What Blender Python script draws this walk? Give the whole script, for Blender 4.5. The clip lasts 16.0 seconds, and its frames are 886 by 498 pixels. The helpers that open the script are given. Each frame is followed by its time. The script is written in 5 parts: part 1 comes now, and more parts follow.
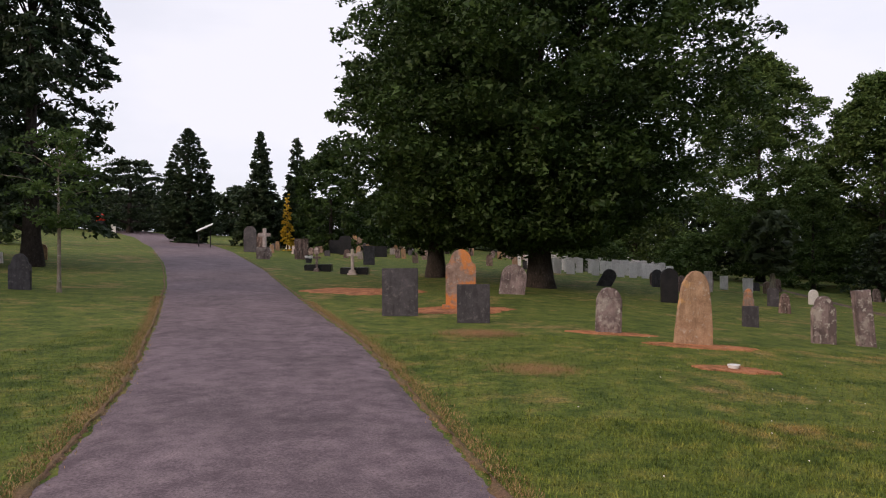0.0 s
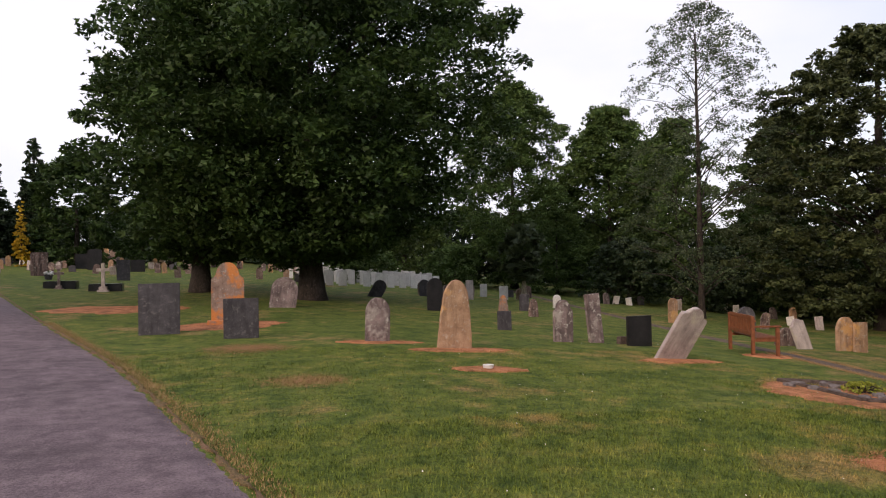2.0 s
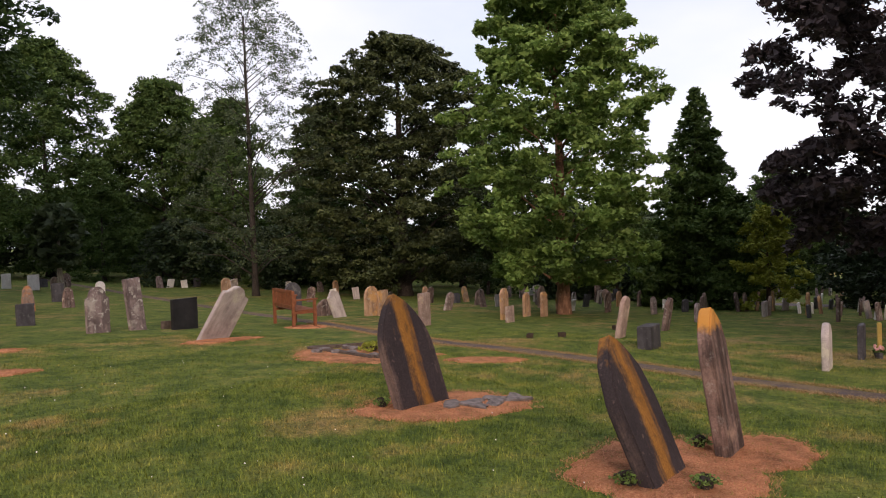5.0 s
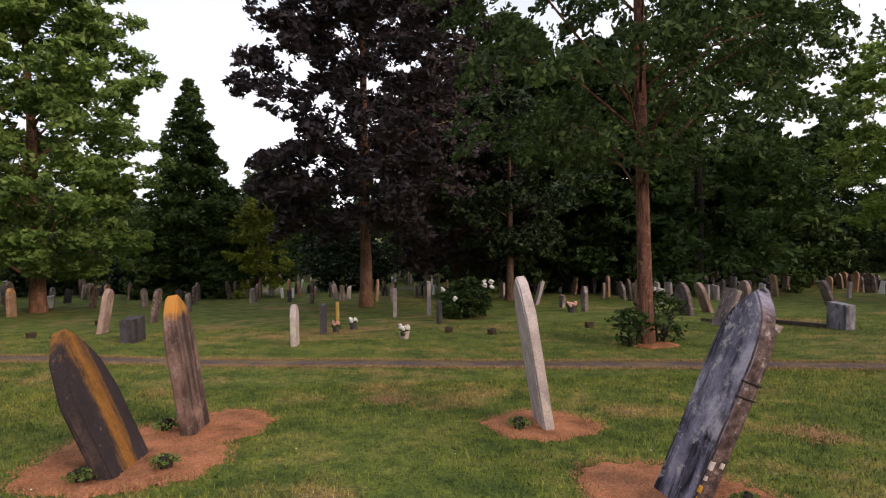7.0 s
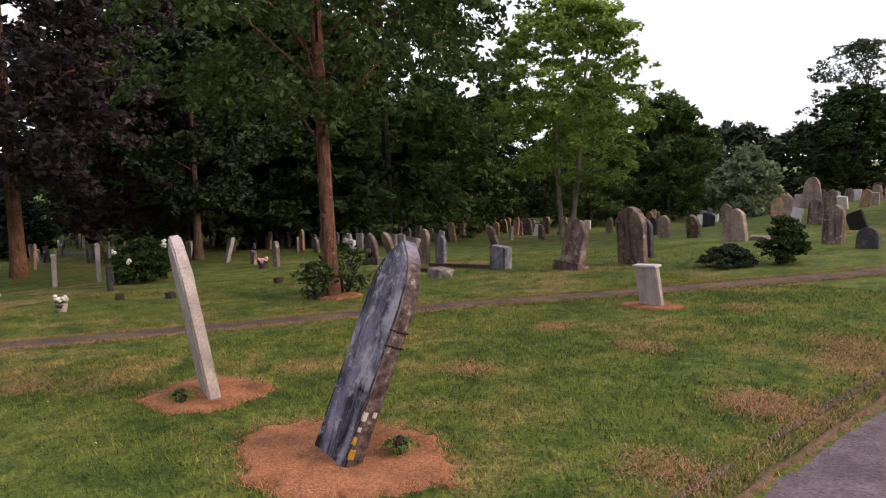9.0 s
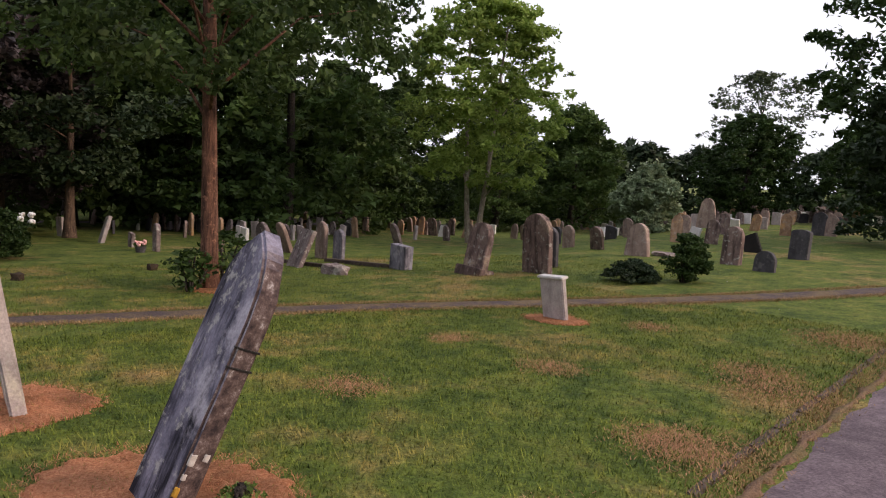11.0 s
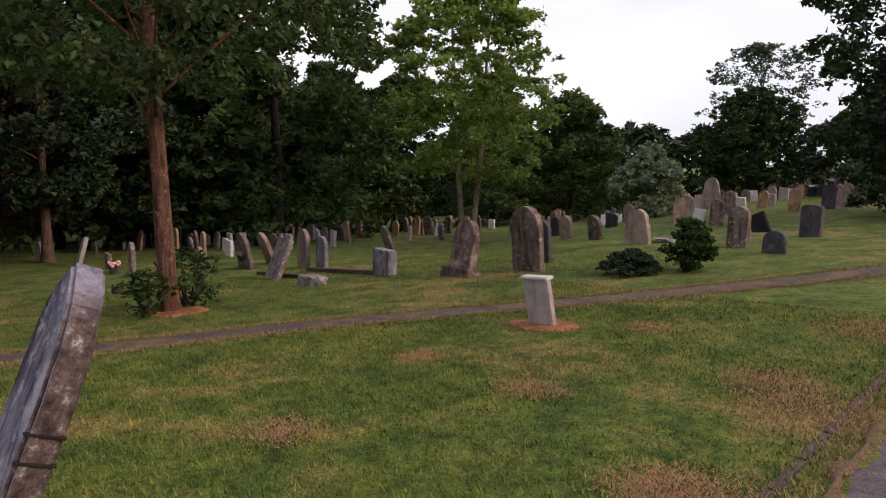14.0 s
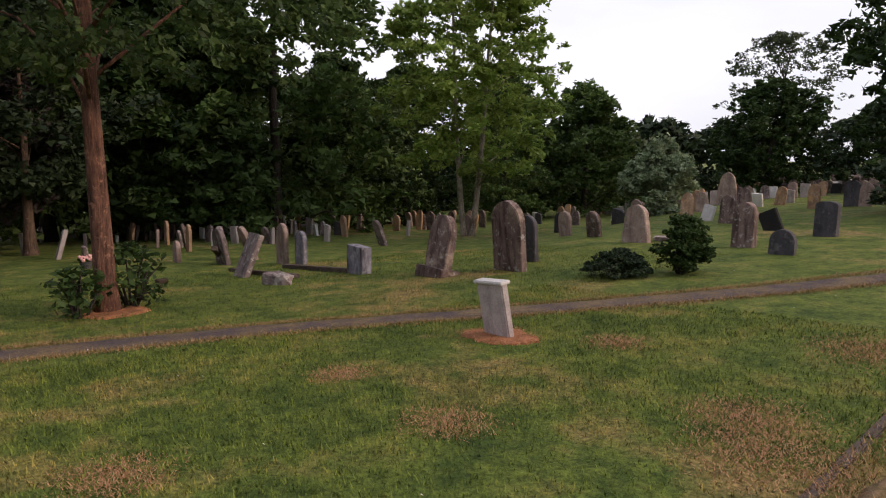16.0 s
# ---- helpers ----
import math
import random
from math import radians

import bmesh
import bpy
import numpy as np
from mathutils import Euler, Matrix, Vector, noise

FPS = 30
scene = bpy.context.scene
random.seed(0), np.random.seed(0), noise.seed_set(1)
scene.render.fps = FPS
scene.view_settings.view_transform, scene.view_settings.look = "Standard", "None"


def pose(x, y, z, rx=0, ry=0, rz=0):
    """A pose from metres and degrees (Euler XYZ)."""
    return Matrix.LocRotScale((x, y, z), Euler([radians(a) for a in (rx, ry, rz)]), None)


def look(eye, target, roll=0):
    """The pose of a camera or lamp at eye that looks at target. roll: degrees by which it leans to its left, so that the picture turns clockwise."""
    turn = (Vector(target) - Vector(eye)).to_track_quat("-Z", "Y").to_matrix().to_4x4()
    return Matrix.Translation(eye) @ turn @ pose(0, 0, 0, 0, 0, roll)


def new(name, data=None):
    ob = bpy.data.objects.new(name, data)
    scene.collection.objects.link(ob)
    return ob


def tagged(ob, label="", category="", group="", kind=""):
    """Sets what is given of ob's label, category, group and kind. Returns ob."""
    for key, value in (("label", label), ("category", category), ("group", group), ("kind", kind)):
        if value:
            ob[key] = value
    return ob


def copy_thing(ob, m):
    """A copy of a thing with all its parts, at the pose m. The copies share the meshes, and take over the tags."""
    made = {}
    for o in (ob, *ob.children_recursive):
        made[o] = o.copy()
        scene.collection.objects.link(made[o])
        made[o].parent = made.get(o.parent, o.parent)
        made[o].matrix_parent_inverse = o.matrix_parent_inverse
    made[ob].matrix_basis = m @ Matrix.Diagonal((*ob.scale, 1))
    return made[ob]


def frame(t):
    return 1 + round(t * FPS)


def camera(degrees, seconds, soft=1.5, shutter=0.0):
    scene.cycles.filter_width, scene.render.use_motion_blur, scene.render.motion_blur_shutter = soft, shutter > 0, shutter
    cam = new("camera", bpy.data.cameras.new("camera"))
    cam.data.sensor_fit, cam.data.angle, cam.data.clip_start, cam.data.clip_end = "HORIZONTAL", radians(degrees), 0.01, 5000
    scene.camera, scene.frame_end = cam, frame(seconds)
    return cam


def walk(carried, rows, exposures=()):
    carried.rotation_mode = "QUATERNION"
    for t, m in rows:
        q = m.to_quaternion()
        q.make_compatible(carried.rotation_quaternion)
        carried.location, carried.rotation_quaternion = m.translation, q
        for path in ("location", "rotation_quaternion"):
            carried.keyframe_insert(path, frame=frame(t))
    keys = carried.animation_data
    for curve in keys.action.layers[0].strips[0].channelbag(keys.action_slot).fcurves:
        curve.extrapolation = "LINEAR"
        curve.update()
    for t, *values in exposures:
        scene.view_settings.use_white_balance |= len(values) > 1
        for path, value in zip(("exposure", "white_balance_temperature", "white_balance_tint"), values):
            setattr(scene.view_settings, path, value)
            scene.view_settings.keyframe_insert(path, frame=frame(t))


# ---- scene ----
cam = camera(66.0, 16.0, soft=1.1)
PATH = [
    (0, (-0.013, -0.166, 1.484), (-0.006, 1.834, 1.495), -0.3),
    (0.5, (-0.013, -0.269, 1.487), (0.305, 1.705, 1.507), 0.9),
    (1, (0.003, -0.276, 1.472), (0.538, 1.651, 1.471), -0.4),
    (1.5, (0.011, -0.29, 1.478), (0.62, 1.614, 1.535), -1.4),
    (2, (0.027, -0.304, 1.477), (0.681, 1.586, 1.516), -1.0),
    (2.5, (0.053, -0.339, 1.469), (0.906, 1.47, 1.471), 0.4),
    (3, (0.21, -0.352, 1.454), (1.276, 1.34, 1.434), -0.8),
    (3.2, (0.241, -0.33, 1.46), (1.373, 1.319, 1.445), -1.1),
    (5.3, (0.4, -0.566, 1.456), (2.123, 0.448, 1.376), -1.8),
    (5.5, (0.38, -0.579, 1.452), (2.167, 0.315, 1.358), -1.4),
    (6, (0.308, -0.659, 1.472), (2.22, -0.078, 1.395), -1.6),
    (6.5, (0.269, -0.745, 1.454), (2.249, -0.495, 1.329), -1.3),
    (7, (0.268, -0.824, 1.447), (2.258, -0.985, 1.331), -0.5),
    (7.5, (0.276, -0.905, 1.457), (2.215, -1.385, 1.349), 0.2),
    (8, (0.348, -1.045, 1.451), (2.235, -1.7, 1.366), 0.6),
    (8.5, (0.367, -1.136, 1.444), (2.183, -1.962, 1.298), 0.9),
    (9, (0.424, -1.159, 1.431), (2.154, -2.13, 1.173), -0.4),
    (9.5, (0.532, -1.164, 1.428), (2.199, -2.249, 1.211), 4.6),
    (9.7, (0.55, -1.184, 1.422), (2.169, -2.332, 1.18), 4.4),
    (11.8, (1.236, -1.839, 1.33), (2.795, -3.071, 1.106), 4.0),
    (12, (1.255, -1.844, 1.338), (2.811, -3.086, 1.141), 2.9),
    (12.5, (1.284, -1.837, 1.342), (2.793, -3.132, 1.124), -0.0),
    (13, (1.302, -2.056, 1.349), (2.914, -3.224, 1.155), -4.7),
    (13.5, (1.309, -2.246, 1.347), (2.878, -3.471, 1.156), -1.3),
    (14, (1.396, -2.419, 1.336), (2.987, -3.602, 1.072), 0.6),
    (14.5, (1.457, -2.64, 1.336), (3.112, -3.737, 1.097), -0.4),
    (15, (1.494, -2.993, 1.314), (3.165, -4.077, 1.132), 2.2),
    (15.5, (1.59, -3.207, 1.262), (3.268, -4.273, 1.043), 3.5),
    (16, (1.674, -3.446, 1.272), (3.3, -4.577, 0.992), 0.9),
]
EXPOSURES = [(0, 0.0), (2, 0.12), (5.5, 0.18), (6.5, 0.14), (7, 0.28), (8, 0.42), (9.5, 0.36), (12, 0.26), (13, 0.12), (16, 0.12)]
walk(cam, [(t, look(eye, target, roll)) for t, eye, target, roll in PATH], EXPOSURES)

# ---------------------------------------------------------------- world and sun
world = bpy.data.worlds.new("dusk_sky")
scene.world = world
world.use_nodes = True
wn, wl = world.node_tree.nodes, world.node_tree.links
wn.clear()
w_out, w_bg = wn.new("ShaderNodeOutputWorld"), wn.new("ShaderNodeBackground")
sky = wn.new("ShaderNodeTexSky")
sky.sky_type, sky.sun_disc = "NISHITA", False
sky.sun_elevation, sky.sun_rotation = radians(26), radians(231)
sky.air_density, sky.dust_density, sky.ozone_density = 1.0, 2.0, 2.0
w_scale = wn.new("ShaderNodeVectorMath")
w_scale.operation = "SCALE"
w_scale.inputs["Scale"].default_value = 0.13
w_co, w_map, w_noise, w_ramp, w_mix = (wn.new("ShaderNodeTexCoord"), wn.new("ShaderNodeMapping"), wn.new("ShaderNodeTexNoise"),
                                       wn.new("ShaderNodeValToRGB"), wn.new("ShaderNodeMix"))
w_map.inputs["Scale"].default_value = (1.0, 1.0, 2.6)
w_noise.inputs["Scale"].default_value = 1.7
w_noise.inputs["Detail"].default_value = 5
w_ramp.color_ramp.elements[0].position, w_ramp.color_ramp.elements[0].color = 0.3, (0.62, 0.62, 0.62, 1)
w_ramp.color_ramp.elements[1].position, w_ramp.color_ramp.elements[1].color = 0.62, (0.97, 0.97, 0.97, 1)
w_mix.data_type = "RGBA"
w_mix.inputs["B"].default_value = (0.96, 0.94, 1.04, 1)
wl.new(sky.outputs[0], w_scale.inputs[0])
wl.new(w_co.outputs["Generated"], w_map.inputs[0])
wl.new(w_map.outputs[0], w_noise.inputs["Vector"])
wl.new(w_noise.outputs["Fac"], w_ramp.inputs[0])
wl.new(w_ramp.outputs[0], w_mix.inputs["Factor"])
wl.new(w_scale.outputs[0], w_mix.inputs["A"])
wl.new(w_mix.outputs["Result"], w_bg.inputs[0])
w_bg.inputs["Strength"].default_value = 1.0
wl.new(w_bg.outputs[0], w_out.inputs[0])

sun = new("sun", bpy.data.lights.new("sun", "SUN"))
sun.data.energy, sun.data.angle, sun.data.color = 2.1, radians(20), (1.0, 0.75, 0.56)
sun.matrix_world = look((-14, -11.5, 9), (0, 0, 0))

# ---------------------------------------------------------------- materials
def mat(name, rough=0.9):
    m = bpy.data.materials.new(name)
    m.use_nodes = True
    b = m.node_tree.nodes["Principled BSDF"]
    b.inputs["Roughness"].default_value = rough
    b.inputs["Specular IOR Level"].default_value = 0.25
    return m, m.node_tree.nodes, m.node_tree.links, b


def noise_tex(n, l, vec, scale, detail=4, rough=0.6):
    t = n.new("ShaderNodeTexNoise")
    t.inputs["Scale"].default_value, t.inputs["Detail"].default_value, t.inputs["Roughness"].default_value = scale, detail, rough
    l.new(vec, t.inputs["Vector"])
    return t.outputs["Fac"]


def ramp(n, l, fac, stops):
    r = n.new("ShaderNodeValToRGB")
    e = r.color_ramp.elements
    while len(e) < len(stops):
        e.new(0.5)
    for el, (p, c) in zip(e, stops):
        el.position, el.color = p, (*c, 1)
    l.new(fac, r.inputs[0])
    return r.outputs[0]


def grey(v):
    return (v, v, v)


def mixc(n, l, fac, a, b, mode="MIX"):
    m = n.new("ShaderNodeMix")
    m.data_type, m.blend_type = "RGBA", mode
    for key, v in (("Factor", fac), ("A", a), ("B", b)):
        if isinstance(v, (int, float)):
            m.inputs[key].default_value = v
        elif isinstance(v, tuple):
            m.inputs[key].default_value = (*v, 1)
        else:
            l.new(v, m.inputs[key])
    return m.outputs["Result"]


def bump(n, l, b, height, strength=0.4, dist=0.02):
    u = n.new("ShaderNodeBump")
    u.inputs["Strength"].default_value, u.inputs["Distance"].default_value = strength, dist
    l.new(height, u.inputs["Height"])
    l.new(u.outputs[0], b.inputs["Normal"])


def world_pos(n):
    return n.new("ShaderNodeNewGeometry").outputs["Position"]


def obj_pos(n, l):
    """Object coordinates shifted by the object's own random number."""
    tc, oi, add, comb = n.new("ShaderNodeTexCoord"), n.new("ShaderNodeObjectInfo"), n.new("ShaderNodeVectorMath"), n.new("ShaderNodeMath")
    comb.operation, comb.inputs[1].default_value = "MULTIPLY", 37.0
    l.new(oi.outputs["Random"], comb.inputs[0])
    l.new(tc.outputs["Object"], add.inputs[0])
    l.new(comb.outputs[0], add.inputs[1])
    return add.outputs[0], oi.outputs["Random"]


def turf_colour(n, l, pos, dark):
    """Mown grass: green with dry, yellowed and bare patches; the same field of patches for sward and blades."""
    big = noise_tex(n, l, pos, 0.42, 5, 0.62)
    mid = noise_tex(n, l, pos, 2.1, 4, 0.6)
    fine = noise_tex(n, l, pos, 38.0, 3, 0.7)
    green = ramp(n, l, mid, [(0.3, tuple(dark * v for v in (0.051, 0.085, 0.014))), (0.5, tuple(dark * v for v in (0.105, 0.140, 0.023))),
                             (0.7, tuple(dark * v for v in (0.177, 0.181, 0.042)))])
    dry = ramp(n, l, fine, [(0.3, tuple(dark * v for v in (0.20, 0.125, 0.050))), (0.7, tuple(dark * v for v in (0.38, 0.245, 0.115)))])
    add = n.new("ShaderNodeMath")
    add.operation = "MULTIPLY_ADD"
    add.inputs[1].default_value, add.inputs[2].default_value = 0.45, 0.0
    l.new(mid, add.inputs[0])
    s = n.new("ShaderNodeMath")
    s.operation = "ADD"
    l.new(add.outputs[0], s.inputs[0])
    l.new(big, s.inputs[1])
    where = ramp(n, l, s.outputs[0], [(0.77, grey(0.0)), (0.98, grey(0.9))])
    tuft = noise_tex(n, l, pos, 9.0, 4, 0.7)
    col = mixc(n, l, 1.0, mixc(n, l, where, green, dry), ramp(n, l, tuft, [(0.32, (0.52, 0.60, 0.6)), (0.5, grey(0.95)), (0.68, (1.35, 1.25, 1.2))]), "MULTIPLY")
    return col, fine, mid


m_grass, n, l, b = mat("mown_grass", 0.95)
pos = world_pos(n)
col, fine, mid = turf_colour(n, l, pos, 1.05)
grain = ramp(n, l, fine, [(0.28, grey(0.4)), (0.7, grey(1.35))])
l.new(mixc(n, l, 1.0, col, grain, "MULTIPLY"), b.inputs["Base Color"])
bump(n, l, b, fine, 0.7, 0.03)

m_blade, n, l, b = mat("grass_blade", 0.8)
col, fine, mid = turf_colour(n, l, world_pos(n), 1.2)
rnd = n.new("ShaderNodeNewGeometry").outputs["Random Per Island"]
l.new(mixc(n, l, 1.0, col, ramp(n, l, rnd, [(0.0, (0.42, 0.48, 0.45)), (1.0, (1.65, 1.5, 1.4))]), "MULTIPLY"), b.inputs["Base Color"])

m_asphalt, n, l, b = mat("worn_asphalt", 0.85)
pos = world_pos(n)
fine, mid, big = noise_tex(n, l, pos, 55, 4, 0.8), noise_tex(n, l, pos, 4.5, 6, 0.7), noise_tex(n, l, pos, 0.8, 4, 0.6)
base = ramp(n, l, mid, [(0.28, (0.094, 0.068, 0.080)), (0.5, (0.158, 0.119, 0.135)), (0.74, (0.235, 0.182, 0.195))])
base = mixc(n, l, 1.0, base, ramp(n, l, big, [(0.3, grey(0.72)), (0.7, grey(1.2))]), "MULTIPLY")
base = mixc(n, l, 1.0, base, ramp(n, l, fine, [(0.3, grey(0.42)), (0.72, grey(1.6))]), "MULTIPLY")
l.new(base, b.inputs["Base Color"])
bump(n, l, b, fine, 0.6, 0.01)

m_gravel, n, l, b = mat("trodden_gravel", 0.95)
pos = world_pos(n)
fine, mid = noise_tex(n, l, pos, 45, 4, 0.75), noise_tex(n, l, pos, 3.0, 4)
base = mixc(n, l, ramp(n, l, mid, [(0.4, grey(0)), (0.66, grey(1))]), ramp(n, l, fine, [(0.3, (0.035, 0.026, 0.028)), (0.7, (0.15, 0.115, 0.115))]),
            ramp(n, l, fine, [(0.3, (0.09, 0.06, 0.035)), (0.7, (0.26, 0.19, 0.11))]))
l.new(base, b.inputs["Base Color"])
bump(n, l, b, fine, 0.8, 0.02)

m_straw, n, l, b = mat("dead_orange_grass", 0.95)
pos = world_pos(n)
fine, mid = noise_tex(n, l, pos, 60, 4, 0.75), noise_tex(n, l, pos, 4.0, 4)
base = mixc(n, l, 1.0, ramp(n, l, fine, [(0.25, (0.16, 0.055, 0.026)), (0.48, (0.46, 0.185, 0.09)), (0.72, (0.66, 0.34, 0.185))]),
            ramp(n, l, mid, [(0.32, (0.45, 0.47, 0.45)), (0.62, (1.1, 1.1, 1.1))]), "MULTIPLY")
l.new(base, b.inputs["Base Color"])
bump(n, l, b, fine, 0.8, 0.03)

m_strawblade, n, l, b = mat("dead_grass_blade", 0.9)
rnd = n.new("ShaderNodeNewGeometry").outputs["Random Per Island"]
l.new(ramp(n, l, rnd, [(0.0, (0.20, 0.07, 0.032)), (0.5, (0.46, 0.19, 0.10)), (1.0, (0.62, 0.32, 0.19))]), b.inputs["Base Color"])

m_verge, n, l, b = mat("bare_dry_verge", 0.95)
pos = world_pos(n)
fine, mid = noise_tex(n, l, pos, 50, 4, 0.75), noise_tex(n, l, pos, 3.5, 4)
base = mixc(n, l, ramp(n, l, mid, [(0.4, grey(0)), (0.6, grey(1))]), ramp(n, l, fine, [(0.3, (0.085, 0.052, 0.034)), (0.7, (0.27, 0.165, 0.105))]),
            ramp(n, l, fine, [(0.3, (0.07, 0.06, 0.025)), (0.7, (0.22, 0.155, 0.075))]))
l.new(base, b.inputs["Base Color"])
bump(n, l, b, fine, 0.8, 0.02)

m_dryblade, n, l, b = mat("dry_verge_blade", 0.9)
rnd = n.new("ShaderNodeNewGeometry").outputs["Random Per Island"]
l.new(ramp(n, l, rnd, [(0.0, (0.12, 0.085, 0.032)), (0.5, (0.29, 0.185, 0.085)), (1.0, (0.45, 0.29, 0.15))]), b.inputs["Base Color"])

m_scorched, n, l, b = mat("scorched_grass_blade", 0.9)
rnd = n.new("ShaderNodeNewGeometry").outputs["Random Per Island"]
l.new(ramp(n, l, rnd, [(0.0, (0.17, 0.085, 0.04)), (0.5, (0.36, 0.19, 0.10)), (1.0, (0.52, 0.30, 0.17))]), b.inputs["Base Color"])


def stone_mat(name, dark, light, lichen, amount, streak=0.5, rough=0.9, pale=0.3):
    m, n, l, b = mat(name, rough)
    pos, rnd = obj_pos(n, l)
    mp = n.new("ShaderNodeMapping")
    mp.inputs["Scale"].default_value = (5.5, 5.5, 0.9)
    l.new(pos, mp.inputs[0])
    run = noise_tex(n, l, mp.outputs[0], 1.6, 5, 0.65)
    blot, fine = noise_tex(n, l, pos, 4.2, 6, 0.68), noise_tex(n, l, pos, 70, 3, 0.7)
    spots = noise_tex(n, l, pos, 11, 5, 0.7)
    base = ramp(n, l, blot, [(0.3, dark), (0.68, light)])
    base = mixc(n, l, ramp(n, l, run, [(0.46, grey(0)), (0.62, grey(streak))]), base, tuple(v * 0.32 for v in dark))
    base = mixc(n, l, ramp(n, l, noise_tex(n, l, pos, 2.6, 6, 0.66), [(0.62 - amount * 0.28, grey(0)), (0.70 - amount * 0.22, grey(0.85))]), base, lichen)
    base = mixc(n, l, ramp(n, l, spots, [(0.57, grey(0)), (0.64, grey(min(1.0, pale * 1.25)))]), base, (0.5, 0.48, 0.44))
    base = mixc(n, l, 1.0, base, ramp(n, l, fine, [(0.25, grey(0.7)), (0.75, grey(1.25))]), "MULTIPLY")
    base = mixc(n, l, 1.0, base, ramp(n, l, rnd, [(0, grey(0.82)), (1, grey(1.15))]), "MULTIPLY")
    l.new(base, b.inputs["Base Color"])
    bump(n, l, b, spots, 0.5, 0.012)
    return m


STONES = {
    "grey": stone_mat("weathered_grey_stone", (0.112, 0.084, 0.085), (0.295, 0.226, 0.222), (0.38, 0.34, 0.31), 0.3, 0.6, 0.9, 0.6),
    "dark": stone_mat("dark_slate_stone", (0.045, 0.042, 0.05), (0.095, 0.088, 0.098), (0.16, 0.15, 0.15), 0.05, 0.35, 0.75, 0.1),
    "tan": stone_mat("tan_sandstone", (0.23, 0.135, 0.085), (0.44, 0.29, 0.19), (0.52, 0.30, 0.12), 0.3, 0.35),
    "orange": stone_mat("orange_lichened_stone", (0.17, 0.115, 0.095), (0.33, 0.24, 0.20), (0.55, 0.20, 0.05), 0.62, 0.3),
    "brown": stone_mat("brown_stained_stone", (0.10, 0.066, 0.062), (0.27, 0.19, 0.17), (0.38, 0.29, 0.23), 0.15, 0.8, 0.9, 0.5),
    "pink": stone_mat("pinkish_sandstone", (0.22, 0.15, 0.13), (0.42, 0.31, 0.27), (0.46, 0.36, 0.27), 0.2, 0.4),
    "pale": stone_mat("pale_limestone", (0.33, 0.28, 0.275), (0.56, 0.485, 0.475), (0.55, 0.5, 0.42), 0.2, 0.3),
    "white": stone_mat("white_marble", (0.68, 0.64, 0.64), (0.84, 0.81, 0.80), (0.5, 0.48, 0.45), 0.0, 0.1, 0.6),
    "blue": stone_mat("blue_grey_stone", (0.13, 0.125, 0.16), (0.32, 0.30, 0.35), (0.42, 0.40, 0.42), 0.2, 0.85),
    "black": stone_mat("polished_black_granite", (0.012, 0.012, 0.014), (0.028, 0.027, 0.03), (0.03, 0.03, 0.03), 0.0, 0.0, 0.3, 0.0),
}


def streak_mat(name, side, centre, rim, half=0.07):
    """Stone with a long run of lichen down its middle and black weathering to both sides."""
    m, n, l, b = mat(name, 0.9)
    tc = n.new("ShaderNodeTexCoord").outputs["Object"]
    pos, rnd = obj_pos(n, l)
    mp = n.new("ShaderNodeMapping")
    mp.inputs["Scale"].default_value = (7, 7, 0.8)
    l.new(pos, mp.inputs[0])
    run, fine, blot = noise_tex(n, l, mp.outputs[0], 1.8, 5, 0.65), noise_tex(n, l, pos, 75, 3, 0.7), noise_tex(n, l, pos, 5.0, 5, 0.65)
    sep = n.new("ShaderNodeSeparateXYZ")
    l.new(tc, sep.inputs[0])
    wob = n.new("ShaderNodeMath")
    wob.operation, wob.inputs[1].default_value, wob.inputs[2].default_value = "MULTIPLY_ADD", 0.34, -0.17
    l.new(run, wob.inputs[0])
    add = n.new("ShaderNodeMath")
    add.operation = "ADD"
    l.new(sep.outputs["X"], add.inputs[0])
    l.new(wob.outputs[0], add.inputs[1])
    wob2, add2 = n.new("ShaderNodeMath"), n.new("ShaderNodeMath")
    wob2.operation, wob2.inputs[1].default_value, wob2.inputs[2].default_value = "MULTIPLY_ADD", 0.3, -0.15
    add2.operation = "ADD"
    l.new(blot, wob2.inputs[0])
    l.new(add.outputs[0], add2.inputs[0])
    l.new(wob2.outputs[0], add2.inputs[1])
    ab = n.new("ShaderNodeMath")
    ab.operation = "ABSOLUTE"
    l.new(add2.outputs[0], ab.inputs[0])
    dark = ramp(n, l, blot, [(0.3, side), (0.7, tuple(v * 1.7 for v in side))])
    base = mixc(n, l, ramp(n, l, ab.outputs[0], [(half * 0.15, grey(0.95)), (half * 1.5, grey(0))]), dark, mixc(n, l, blot, tuple(v * 0.3 for v in centre), centre))
    base = mixc(n, l, ramp(n, l, ab.outputs[0], [(half * 3.2, grey(0)), (half * 4.8, grey(0.9))]), base, rim)
    base = mixc(n, l, ramp(n, l, noise_tex(n, l, pos, 13, 5, 0.7), [(0.62, grey(0)), (0.68, grey(0.4))]), base, rim)
    base = mixc(n, l, 1.0, base, ramp(n, l, fine, [(0.25, grey(0.65)), (0.75, grey(1.3))]), "MULTIPLY")
    l.new(base, b.inputs["Base Color"])
    bump(n, l, b, blot, 0.5, 0.015)
    return m


